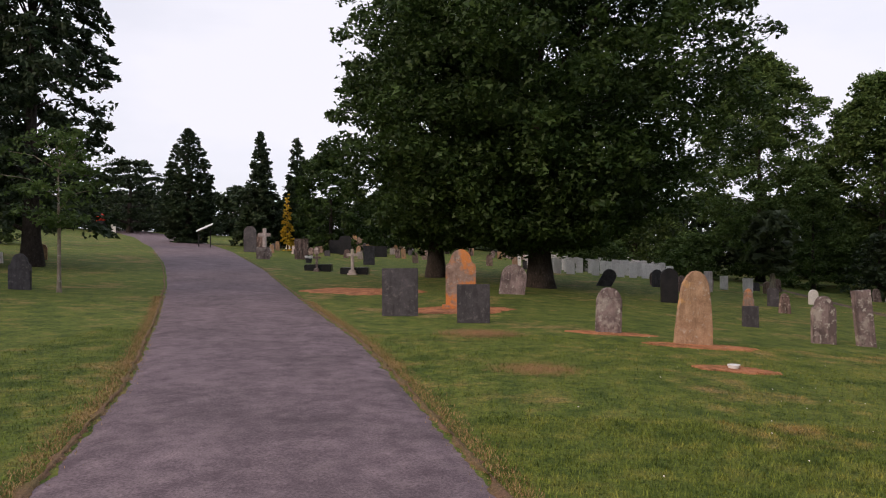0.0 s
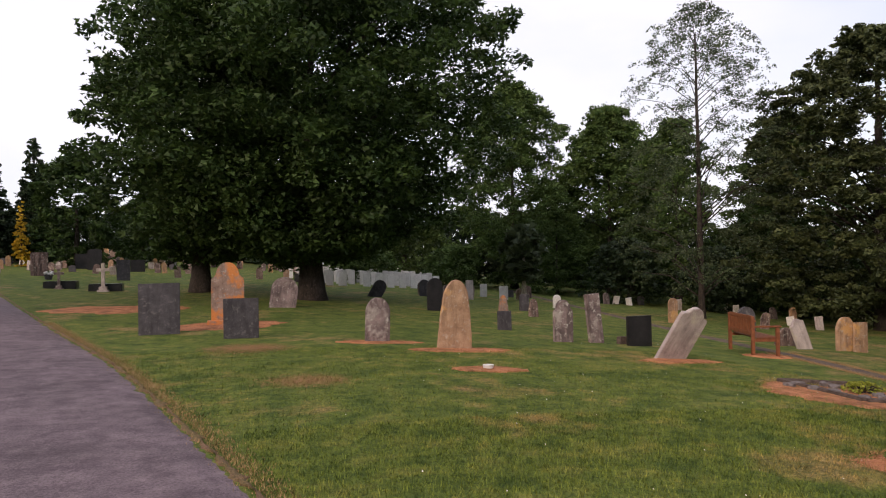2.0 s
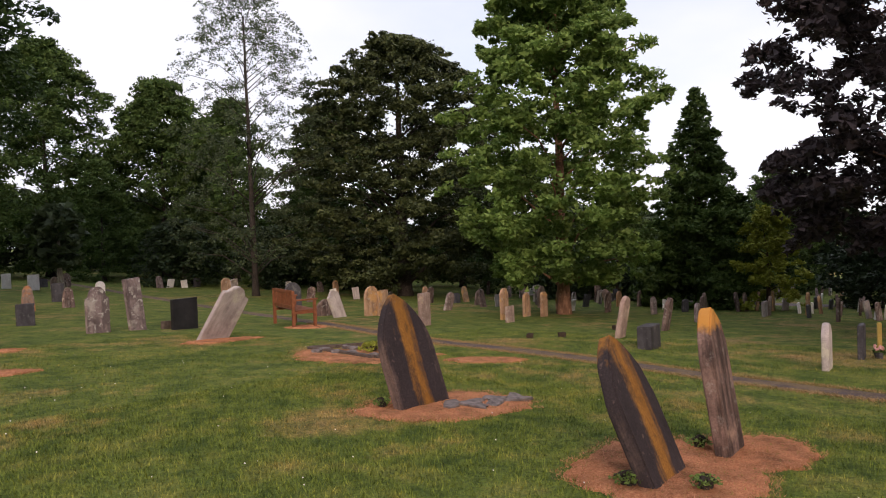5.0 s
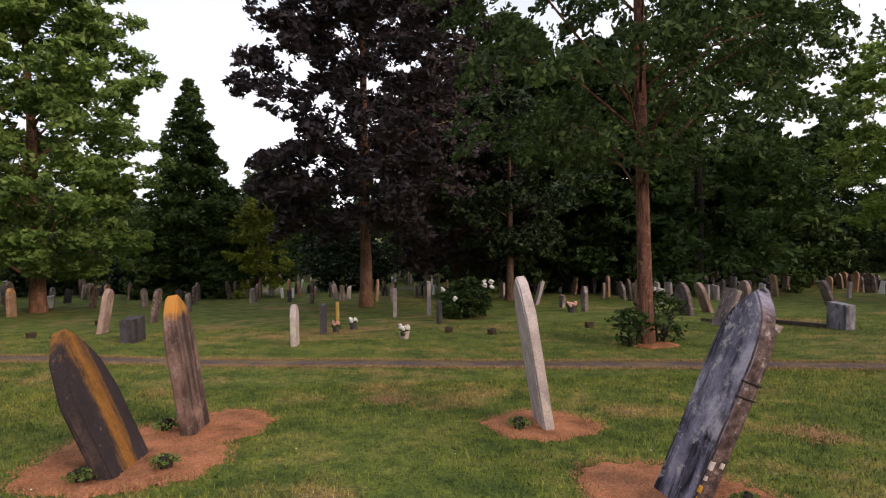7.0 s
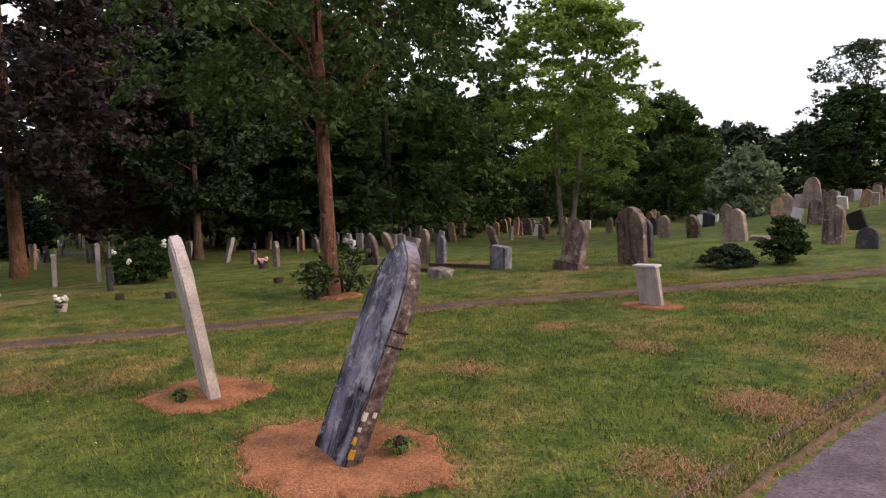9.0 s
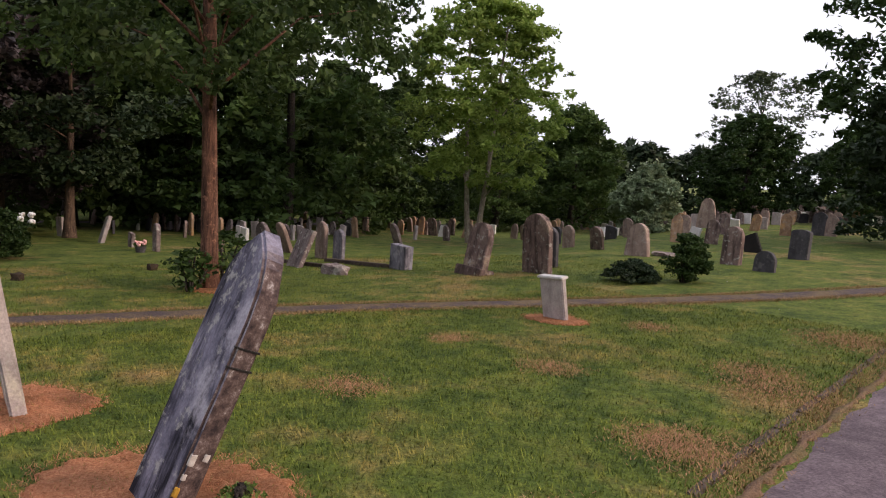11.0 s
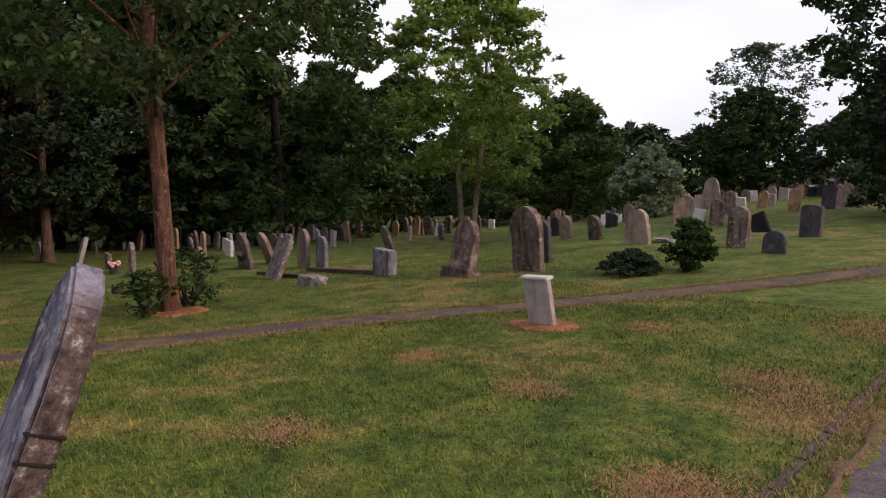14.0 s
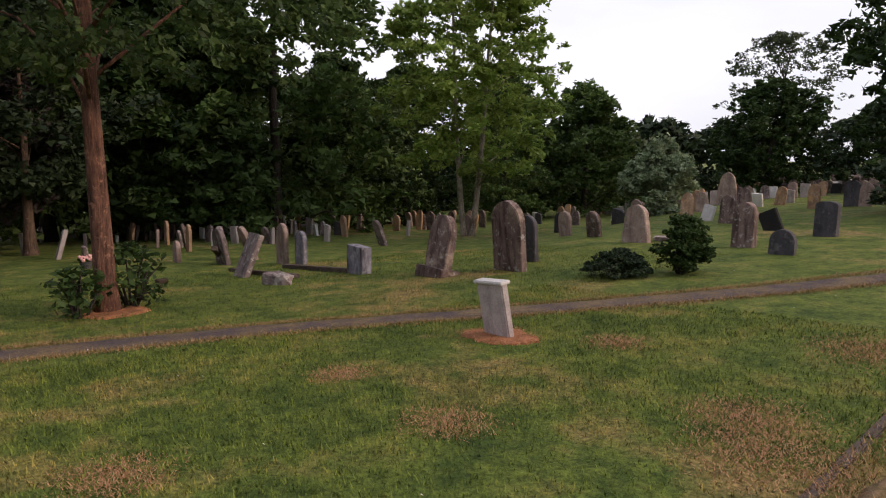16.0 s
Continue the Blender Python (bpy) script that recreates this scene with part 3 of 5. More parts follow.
def tree(name, label, x, y, h, rx, low, shape="round", leaf="mid", bark="brown", r=0.2, n=120, leaves=20000, size=0.16, clump=0.2,
         seed=1, lean=(0.0, 0.0), droop=0.0, flat=0.65, limbs=14, fork=None, lobe=0.0, category="tree", spire=False, corners=3, joined=False):
    rng = np.random.default_rng(seed)
    top = new(name)
    top.location = (x, y, gz(x, y) - 0.1)
    tagged(top, label, category)
    n = int(n * 1.9)
    c = clumps(rng, n, shape, rx, low, h)
    if lobe:
        ang = np.arctan2(c[:, 1], c[:, 0])
        c[:, :2] *= (1 + lobe * np.sin(3 * ang + seed) * np.cos(2 * ang + c[:, 2]))[:, None]
    c[:, 0] += lean[0] * c[:, 2] / h
    c[:, 1] += lean[1] * c[:, 2] / h
    rad = rx * clump * 0.86 * (0.55 + 0.9 * rng.random(n))
    if shape in ("cone", "column"):
        rad *= np.clip(1.3 - (c[:, 2] - low) / (h - low), 0.42, 1)
    bm = bmesh.new()
    ztop = low + (h - low) * (0.9 if spire or shape in ("cone", "column", "layer") else 0.62)
    for a in range(1 if fork is None else 2):
        sgn = 1 if a == 0 else -1
        ox, oy = (0, 0) if fork is None else (fork[0] * sgn, fork[1] * sgn)
        pts, rr = [], []
        for i in range(17):
            t = i / 16
            z = -0.2 + (ztop + 0.2) * t
            bx = ox * (0.15 + 2.2 * t ** 0.6) + lean[0] * z / h + 0.10 * r * 6 * noise.noise((seed + a * 5, z * 0.5, 1.0)) * t
            by = oy * (0.15 + 2.2 * t ** 0.6) + lean[1] * z / h + 0.10 * r * 6 * noise.noise((seed + a * 5, z * 0.5, 9.0)) * t
            pts.append((bx, by, z))
            rr.append(r * (1 + 0.5 * math.exp(-max(z, 0) / (1.6 * r))) * (1 - 0.82 * t) * (1 + 0.12 * noise.noise((seed * 1.7, z * 1.6, 4.0))) + 0.01)
        tube(bm, pts, rr, 12)
        if not joined:
            part("trunk", bm, BARK[bark], top, smooth=True)
            bm = bmesh.new()
    for i in rng.choice(n, min(limbs, n), replace=False):
        e = Vector(c[i])
        z0 = max(low * 0.75, min(e.z - (0.6 if spire else 0.35) * math.hypot(e.x, e.y), ztop * 0.95))
        if shape in ("layer", "cone"):
            z0 = min(e.z, ztop * 0.97)
        sgn = 1 if fork is None or (e.x * fork[0] + e.y * fork[1]) > 0 else -1
        f = z0 / max(ztop, 0.1)
        ox = (0 if fork is None else fork[0] * sgn * (0.15 + 2.2 * f ** 0.6)) + lean[0] * z0 / h
        oy = (0 if fork is None else fork[1] * sgn * (0.15 + 2.2 * f ** 0.6)) + lean[1] * z0 / h
        s = Vector((ox, oy, z0))
        mid = s.lerp(e, 0.5) + Vector((0, 0, 0.12 * (e - s).length))
        rr = max(0.016, r * 0.3 * (1 - 0.6 * f))
        tube(bm, [s, s.lerp(mid, 0.55), mid, e], [rr, rr * 0.8, rr * 0.55, 0.01], 6)
        if not joined:
            part("limb", bm, BARK[bark], top, smooth=True)
            bm = bmesh.new()
    if joined:
        part("trunk", bm, BARK[bark], top, smooth=True)
    else:
        bm.free()
    q = leaf_cloud(rng, c, rad, leaves, size, droop, flat, corners)
    q[:, 2] = np.maximum(q[:, 2], 0.12)
    link("crown", raw_mesh("crown", q, leaves, corners), LEAVES[leaf], top)
    return top


def bush(name, label, x, y, h, rx, leaf="dark", leaves=6000, size=0.07, seed=3, flowers=None):
    rng = np.random.default_rng(seed)
    top = new(name)
    top.location = (x, y, gz(x, y))
    tagged(top, label, "bush")
    n = 130
    c = clumps(rng, n, "egg" if h > rx else "dome", rx * 0.92, 0.04, h)
    rad = np.full(n, min(rx, h) * 0.24) * (0.6 + 0.8 * rng.random(n))
    bm = bmesh.new()
    for i in range(10):
        e = Vector(c[i])
        tube(bm, [(e.x * 0.15, e.y * 0.15, -0.05), e * 0.6 + Vector((0, 0, 0.05)), e], [0.02, 0.014, 0.006], 5)
    part("stem", bm, BARK["dark"], top)
    k = 3 if size > 0.15 else 4
    q = leaf_cloud(rng, c, rad, leaves, size, corners=k)
    q[:, 2] = np.maximum(q[:, 2], 0.01)
    link("foliage", raw_mesh("foliage", q, leaves, k), LEAVES[leaf], top)
    if flowers:
        for i in range(9):
            a, e = rng.random() * 6.28, 0.55 + 0.4 * rng.random()
            blossom("blossom", m_petal, (rx * 0.95 * math.cos(a), rx * 0.95 * math.sin(a), h * e), 0.07, top, rng)
    return top


def blossom(name, material, at, size, parent, rng):
    bm = bmesh.new()
    for k in range(7):
        d = Vector(rng.normal(size=3)).normalized() * size * 0.5
        bmesh.ops.create_icosphere(bm, subdivisions=1, radius=size * 0.45, matrix=Matrix.Translation(Vector(at) + d))
    return part(name, bm, material, parent)


# ---------------------------------------------------------------- gravestones
def outline(kind, w, h):
    """Half-turned outline of a headstone, from the lower left round to the lower right."""
    a = w / 2
    if kind == "flat":
        return [(-a, 0), (-a, h), (a, h), (a, 0)]
    if kind == "taper":
        return [(-a, 0), (-a * 0.82, h * 0.97), (-a * 0.75, h), (a * 0.75, h), (a * 0.82, h * 0.97), (a, 0)]
    if kind == "round":
        s = h - a
        return [(-a, 0)] + [(-a * math.cos(t), s + a * math.sin(t)) for t in np.linspace(0, math.pi, 17)] + [(a, 0)]
    if kind == "low_arch":
        s = h - 0.16 * w
        return [(-a, 0)] + [(-a * math.cos(t), s + 0.16 * w * math.sin(t)) for t in np.linspace(0, math.pi, 15)] + [(a, 0)]
    if kind == "lancet":
        s = h - 0.866 * w
        half = [(a - w * math.cos(t), s + w * math.sin(t)) for t in np.linspace(0, math.pi / 3, 12)]
        return [(-a, 0)] + half + [(-x, z) for x, z in half[-2::-1]] + [(a, 0)]
    if kind == "gothic":
        s = h - 1.15 * a
        half = [(-a * math.cos(t) ** 0.85, s + 1.15 * a * math.sin(t) ** 1.2) for t in np.linspace(0, math.pi / 2, 10)]
        return [(-a, 0)] + half + [(-x, z) for x, z in half[-2::-1]] + [(a, 0)]
    if kind == "shoulder":
        s, c = h - 0.62 * w, 0.72 * a
        half = [(-a, s - 0.02), (-a * 0.97, s + 0.10 * w), (-a * 0.80, s + 0.17 * w)] + [(-c * math.cos(t), s + 0.17 * w + 0.45 * w * math.sin(t)) for t in np.linspace(0.12, math.pi / 2, 8)]
        return [(-a, 0)] + half + [(-x, z) for x, z in half[-2::-1]] + [(a, 0)]
    if kind == "ogee":
        s = h - 0.34 * w
        half = [(-a, s), (-a * 0.94, s + 0.07 * w), (-a * 0.8, s + 0.09 * w), (-a * 0.66, s + 0.11 * w), (-a * 0.52, s + 0.2 * w), (-a * 0.34, s + 0.29 * w), (-a * 0.15, s + 0.33 * w), (0, s + 0.34 * w)]
        return [(-a, 0)] + half + [(-x, z) for x, z in half[-2::-1]] + [(a, 0)]
    s = h * 0.62
    half = [(-a * 0.97, h * 0.2), (-a * 0.9, h * 0.38), (-a * 0.87, h * 0.5), (-a * 0.78, s), (-a * 0.74, h * 0.72), (-a * 0.66, h * 0.83), (-a * 0.45, h * 0.93), (-a * 0.22, h * 0.985), (0, h)]
    return [(-a, 0)] + half + [(-x, z) for x, z in half[-2::-1]] + [(a, 0)]


def slab(pts, t, bevel=0.012, rough=0.004, seed=0):
    """An outline thickened into a stone with rounded and slightly worn edges; it reaches below the turf."""
    bm = bmesh.new()
    pts = [(pts[0][0], -0.22)] + pts + [(pts[-1][0], -0.22)]
    f = bm.faces.new([bm.verts.new((x, -t / 2, z)) for x, z in pts])
    r = bmesh.ops.extrude_face_region(bm, geom=[f])
    bmesh.ops.translate(bm, verts=[v for v in r["geom"] if isinstance(v, bmesh.types.BMVert)], vec=(0, t, 0))
    rim = [e for e in bm.edges if abs(e.verts[0].co.y - e.verts[1].co.y) < 1e-5]
    bmesh.ops.bevel(bm, geom=rim, offset=bevel, segments=2, affect="EDGES", clamp_overlap=True)
    for v in bm.verts:
        v.co += rough * noise.noise_vector((v.co.x * 9 + seed, v.co.y * 9, v.co.z * 9))
    return bm


WORD = {"grey": "weathered grey stone", "dark": "dark slate-grey", "tan": "tan sandstone", "orange": "orange-lichened stone", "brown": "brown-stained stone",
        "pink": "pinkish sandstone", "pale": "pale limestone", "white": "white marble", "blue": "blue-grey lichened stone", "black": "polished black granite", "streak": "dark lichen-streaked stone", "violet": "skylit-violet lichened stone", "orange_brown": "orange-topped brown stone"}
SHAPE = {"flat": "square-topped", "taper": "tapered square-topped", "round": "round-topped", "low_arch": "low-arched", "gothic": "pointed-arch", "lancet": "lancet-arched",
         "shoulder": "shouldered round-topped", "ogee": "ogee-topped", "broad": "broad-based shaped"}
serial = 0


def stone(x, y, h, w, kind="round", material="grey", lx=0.0, ly=0.0, t=0.09, yaw=0.0, extra="", plinth=False, panel=False, group="gravestones", sink=0.0):
    """A headstone at (x, y) whose top stands lx, ly metres off its foot."""
    global serial
    serial += 1
    top = new("headstone")
    h2 = math.sqrt(h * h + lx * lx + ly * ly)
    q = Vector((0, 0, 1)).rotation_difference(Vector((lx, ly, h)).normalized())
    top.matrix_basis = Matrix.Translation((x, y, gz(x, y) - 0.012 - sink)) @ q.to_matrix().to_4x4() @ pose(0, 0, 0, 0, 0, yaw)
    part("slab", slab(outline(kind, w, h2), t, 0.012, 0.007 if material not in ("black", "white") else 0.001, serial), STONES[material], top)
    if plinth:
        bm = box(bmesh.new(), -w * 0.62, w * 0.62, -t * 1.3, t * 1.3, -0.2, 0.11, 0.015)
        part("plinth", bm, STONES[material], top)
    if panel:
        pts = [(px * 0.8, 0.12 + pz * 0.84) for px, pz in outline(kind, w, h2 * 0.98)]
        bm = bmesh.new()
        for i in range(len(pts) - 1):
            p, c = Vector((pts[i][0], -t / 2 - 0.004, pts[i][1])), Vector((pts[i + 1][0], -t / 2 - 0.004, pts[i + 1][1]))
            tube(bm, [p, c], [0.009, 0.009], 5)
        part("moulding", bm, STONES["grey"], top)
    lean = "upright" if abs(lx) + abs(ly) < 0.1 else "leaning"
    tagged(top, f"{lean} {SHAPE[kind]} headstone of {WORD[material]}{' ' + extra if extra else ' in mown grass'}", "headstone", group)
    return top


def cross_stone(x, y, h, material="pale", yaw=0.0, arm=0.0):
    top = new("stone_cross")
    top.matrix_basis = pose(x, y, gz(x, y) - 0.05, 0, 0, yaw)
    arm = arm or h * 0.21
    s = h * 0.055
    bm = bmesh.new()
    box(bm, -s, s, -s, s, 0.2 * h, h, 0.01)
    part("shaft", bm, STONES[material], top)
    for x0, x1 in ((-arm, -s * 0.98), (s * 0.98, arm)):
        part("arm", box(bmesh.new(), x0, x1, -s * 0.95, s * 0.95, h * 0.72, h * 0.72 + 2 * s, 0.01), STONES[material], top)
    bm = bmesh.new()
    box(bm, -h * 0.13, h * 0.13, -h * 0.11, h * 0.11, 0.1 * h, 0.2 * h + 0.01, 0.015)
    box(bm, -h * 0.18, h * 0.18, -h * 0.16, h * 0.16, -0.1, 0.1 * h, 0.015)
    part("stepped_base", bm, STONES[material], top)
    return tagged(top, f"stone cross of {WORD[material]} on a stepped base", "grave cross", "gravestones")


def dead_patch(x, y, rx, ry, rot=0.0, seed=0, blades=900):
    """Herbicide-killed orange turf round a stone, with its straw."""
    rng = np.random.default_rng(seed + 50)
    ca, sa = math.cos(radians(rot)), math.sin(radians(rot))

    def edge(a):
        return 1 + 0.24 * noise.noise((math.cos(a) * 1.3 + seed, math.sin(a) * 1.3, 0)) + 0.14 * noise.noise((math.cos(a) * 5 + seed, math.sin(a) * 5, 3)) + 0.12 * noise.noise((math.cos(a) * 12 + seed, math.sin(a) * 12, 7))

    def at(a, k):
        u, v = rx * edge(a) * k * math.cos(a), ry * edge(a) * k * math.sin(a)
        px, py = x + ca * u - sa * v, y + sa * u + ca * v
        return px, py

    n, rings = 144, (0.12, 0.35, 0.6, 0.82, 0.94, 1.0)
    verts, faces = [], []
    for k in rings:
        for i in range(n):
            px, py = at(2 * math.pi * i / n, k)
            verts.append((px, py, gz(px, py) + (0.012 if k < 0.9 else 0.004 if k < 1 else -0.02) + 0.008 * noise.noise((px * 14, py * 14, 1))))
    for j in range(len(rings) - 1):
        for i in range(n):
            faces.append((j * n + i, j * n + (i + 1) % n, (j + 1) * n + (i + 1) % n, (j + 1) * n + i))
    faces.append(tuple(range(n)))
    me = bpy.data.meshes.new("dead_grass_patch")
    me.from_pydata(verts, [], faces)
    ob = tagged(link("dead_grass_patch", me, m_straw), "patch of dead orange grass at the foot of a grave", "dead grass", kind="stuff")
    tri = []
    for _ in range(blades):
        px, py = at(rng.random() * 6.283, 1.08 * rng.random() ** 0.55)
        a, ln = rng.random() * 6.283, 0.014 + 0.026 * rng.random() ** 1.5
        d = Vector((math.cos(a), math.sin(a), 0))
        s = Vector((-d.y, d.x, 0)) * 0.0014
        p = Vector((px, py, gz(px, py) + 0.005))
        tri += [p - s, p + s, p + d * ln * 0.9 + Vector((0, 0, ln * (0.2 + 0.6 * rng.random())))]
    link("straw", raw_mesh("straw", np.array([tuple(v) for v in tri]), blades, 3), m_strawblade, ob)
    return ob


def lump(bm, at, sx, sy, sz, seed, rz=0.0):
    r = bmesh.ops.create_icosphere(bm, subdivisions=2, radius=1)
    m = Matrix.Translation(at) @ pose(0, 0, 0, 0, 0, rz)
    for v in r["verts"]:
        k = 1 + 0.35 * noise.noise(v.co * 1.6 + Vector((seed * 3.7, 0, 0)))
        c = Vector((max(-0.75, min(0.75, v.co.x)) * sx * k, max(-0.75, min(0.75, v.co.y)) * sy * k, max(-0.6, min(0.6, v.co.z)) * sz * k))
        v.co = m @ c


def rubble(x, y, sx, sy, sz, label, seed=0, rz=0.0, material=None, name="stone_fragment"):
    bm = bmesh.new()
    lump(bm, (0, 0, 0), sx, sy, sz, seed, 0)
    ob = part(name, bm, material or m_rubble)
    ob.matrix_basis = pose(x, y, gz(x, y) + sz * 0.25, 0, 0, rz)
    return tagged(ob, label, "stone")


# ---------------------------------------------------------------- trees in place
tree("oak_tree", "massive spreading dark green oak with a low crown", 3.6, 24.6, 14.2, 7.0, 1.7, "round", "oak", "dark", 0.42, 620, 250000, 0.175, 0.145, 11, limbs=30, lobe=0.07)
tree("oak_tree", "dark green oak standing close behind another", -0.2, 28.3, 10.5, 4.3, 1.6, "round", "oak", "dark", 0.36, 170, 46000, 0.22, 0.19, 12, limbs=20)
tree("birch_tree", "thin grey-green birch with sparse drooping twigs", 19.0, 22.5, 12.9, 3.4, 1.2, "egg", "birch", "dark", 0.13, 300, 30000, 0.085, 0.11, 21, droop=0.45, limbs=50, spire=True, lobe=0.15)
tree("pine_tree", "broad dark pine with layered branches", 25.1, 19.4, 11.9, 5.2, 0.6, "egg", "pine", "dark", 0.3, 420, 105000, 0.17, 0.12, 22, flat=0.4, limbs=40, lobe=0.08, spire=True)
tree("maple_tree", "full light green maple with a short trunk", 19.8, 8.8, 10.9, 3.25, 1.2, "egg", "bright", "red", 0.19, 330, 82000, 0.165, 0.14, 23, limbs=30, spire=True, lobe=0.06)
tree("conifer_tree", "conical green cypress tree", 27.0, 6.6, 8.3, 2.4, 0.3, "cone", "mid", "brown", 0.2, 420, 56000, 0.18, 0.2, 24, limbs=10)
tree("golden_conifer", "yellow-green ornamental tree among dark trees", 26.0, 4.05, 3.6, 1.15, 0.2, "dome", "lime", "brown", 0.08, 60, 9000, 0.14, 0.22, 25, limbs=8)
tree("copper_beech", "dark purple copper beech with a forked trunk", 19.6, -0.2, 11.8, 3.5, 2.2, "egg", "copper", "red", 0.17, 250, 52000, 0.185, 0.14, 26, limbs=30, lobe=0.12, spire=True)
tree("copper_beech", "lower purple-brown beech behind another", 23.5, -3.2, 8.2, 2.8, 1.2, "egg", "copper", "brown", 0.14, 130, 24000, 0.2, 0.19, 27, limbs=12, spire=True)
tree("roadside_tree", "slender tree with a reddish trunk and drooping leaves", 10.1, -4.66, 11.2, 3.3, 2.9, "egg", "roadside", "flaky", 0.108, 330, 62000, 0.105, 0.105, 31, lean=(0.3, 0.25), droop=0.7, limbs=40, lobe=0.2, spire=True, corners=4)
tree("twin_trunk_tree", "bright green tree with two pale forking trunks", 17.6, -15.4, 7.7, 2.7, 2.0, "egg", "sunny", "pale", 0.085, 190, 27000, 0.15, 0.14, 32, limbs=18, fork=(0.17, 0.18), spire=True, lobe=0.1)
tree("whitebeam", "small silvery-leaved whitebeam tree", 15.6, -21.5, 2.4, 1.35, 0.2, "dome", "silver", "brown", 0.1, 90, 16000, 0.14, 0.2, 33, limbs=8, droop=0.3)
tree("yew_tree", "dark green yew with a bare sparse tree behind", 16.9, -30.0, 4.7, 2.2, 0.3, "egg", "oak", "dark", 0.2, 220, 28000, 0.15, 0.14, 34, limbs=6)
tree("ash_tree", "sparse ash tree above a yew", 17.6, -31.8, 6.8, 2.4, 2.2, "round", "birch", "dark", 0.14, 200, 9000, 0.13, 0.12, 35, limbs=30)
tree("yew_tree", "large dark yew tree shading the lane side", 6.4, -20.4, 5.2, 2.4, 0.2, "dome", "dark", "dark", 0.3, 170, 34000, 0.15, 0.19, 36, limbs=6)
tree("lime_tree", "tall leafy lime tree behind the yew", 7.2, -22.6, 9.8, 3.6, 1.4, "round", "oak", "dark", 0.26, 240, 42000, 0.18, 0.15, 37, limbs=18)
tree("larch_tree", "tall dark conifer with hanging branches", -15.6, 25.9, 15.0, 3.1, 1.2, "dome", "dark", "dark", 0.34, 260, 32000, 0.22, 0.17, 41, flat=0.5, droop=0.5, limbs=40)
tree("larch_tree", "tall dark conifer with hanging branches", -20.5, 28.5, 15.0, 3.4, 1.0, "dome", "dark", "dark", 0.34, 240, 28000, 0.25, 0.2, 42, flat=0.5, droop=0.5, limbs=30)
tree("sapling", "thin young tree with light green leaves", -10.1, 17.9, 4.4, 1.5, 1.9, "round", "mid", "pale", 0.05, 45, 2200, 0.13, 0.22, 43, limbs=14)
tree("cypress_tree", "dense dark columnar cypress beside the lane", -20.3, 54.9, 9.3, 2.05, 0.1, "column", "dark", "dark", 0.3, 700, 46000, 0.2, 0.15, 44, limbs=0)
tree("conifer_tree", "tall narrow dark conifer", -14.5, 54.9, 9.4, 2.0, 0.3, "cone", "dark", "dark", 0.2, 220, 22000, 0.24, 0.26, 45, limbs=6)
tree("conifer_tree", "tall narrow dark conifer", -12.3, 58.5, 9.6, 1.8, 0.3, "cone", "dark", "dark", 0.2, 200, 19000, 0.24, 0.26, 46, limbs=6)
tree("golden_cypress", "small bright golden cypress", -11.3, 50.2, 4.3, 0.5, 0.1, "cone", "gold", "brown", 0.06, 60, 5000, 0.13, 0.3, 47, limbs=4)
tree("hedgerow_tree", "bushy green tree behind the graves", -8.4, 52.0, 8.0, 3.2, 0.3, "dome", "oak", "dark", 0.2, 120, 16000, 0.26, 0.2, 48, limbs=6)
tree("hedgerow_tree", "bushy green tree behind the graves", -2.6, 56.0, 8.6, 3.8, 0.3, "dome", "oak", "dark", 0.2, 120, 16000, 0.26, 0.2, 49, limbs=6)
tree("sycamore_tree", "mid-green leafy sycamore in the distance", 19.3, 41.0, 13.6, 4.6, 0.6, "dome", "mid", "dark", 0.25, 260, 60000, 0.2, 0.17, 51, limbs=16)
tree("sycamore_tree", "mid-green leafy sycamore in the distance", 25.4, 39.0, 12.4, 4.2, 0.5, "dome", "mid", "dark", 0.25, 240, 52000, 0.2, 0.17, 52, limbs=16)
tree("cabbage_palm", "small spiky cabbage palm with tan dead leaves", 14.1, 28.8, 3.6, 0.9, 1.2, "round", "birch", "pale", 0.14, 26, 1600, 0.42, 0.4, 53, droop=0.2, limbs=4)
tree("cedar_tree", "dark layered cedar in the distance", -34.2, 75.0, 8.5, 5.5, 1.0, "layer", "dark", "dark", 0.3, 110, 14000, 0.3, 0.16, 54, flat=0.3, limbs=24)
tree("cedar_tree", "dark layered cedar in the distance", -43.5, 80.0, 9.0, 5.5, 1.0, "layer", "dark", "dark", 0.3, 110, 14000, 0.3, 0.16, 55, flat=0.3, limbs=24)
tree("brown_barked_tree", "dark leafy tree with a reddish forked trunk", 21.2, -4.6, 6.4, 2.6, 1.7, "round", "dark", "brown", 0.14, 90, 14000, 0.17, 0.2, 56, limbs=12)

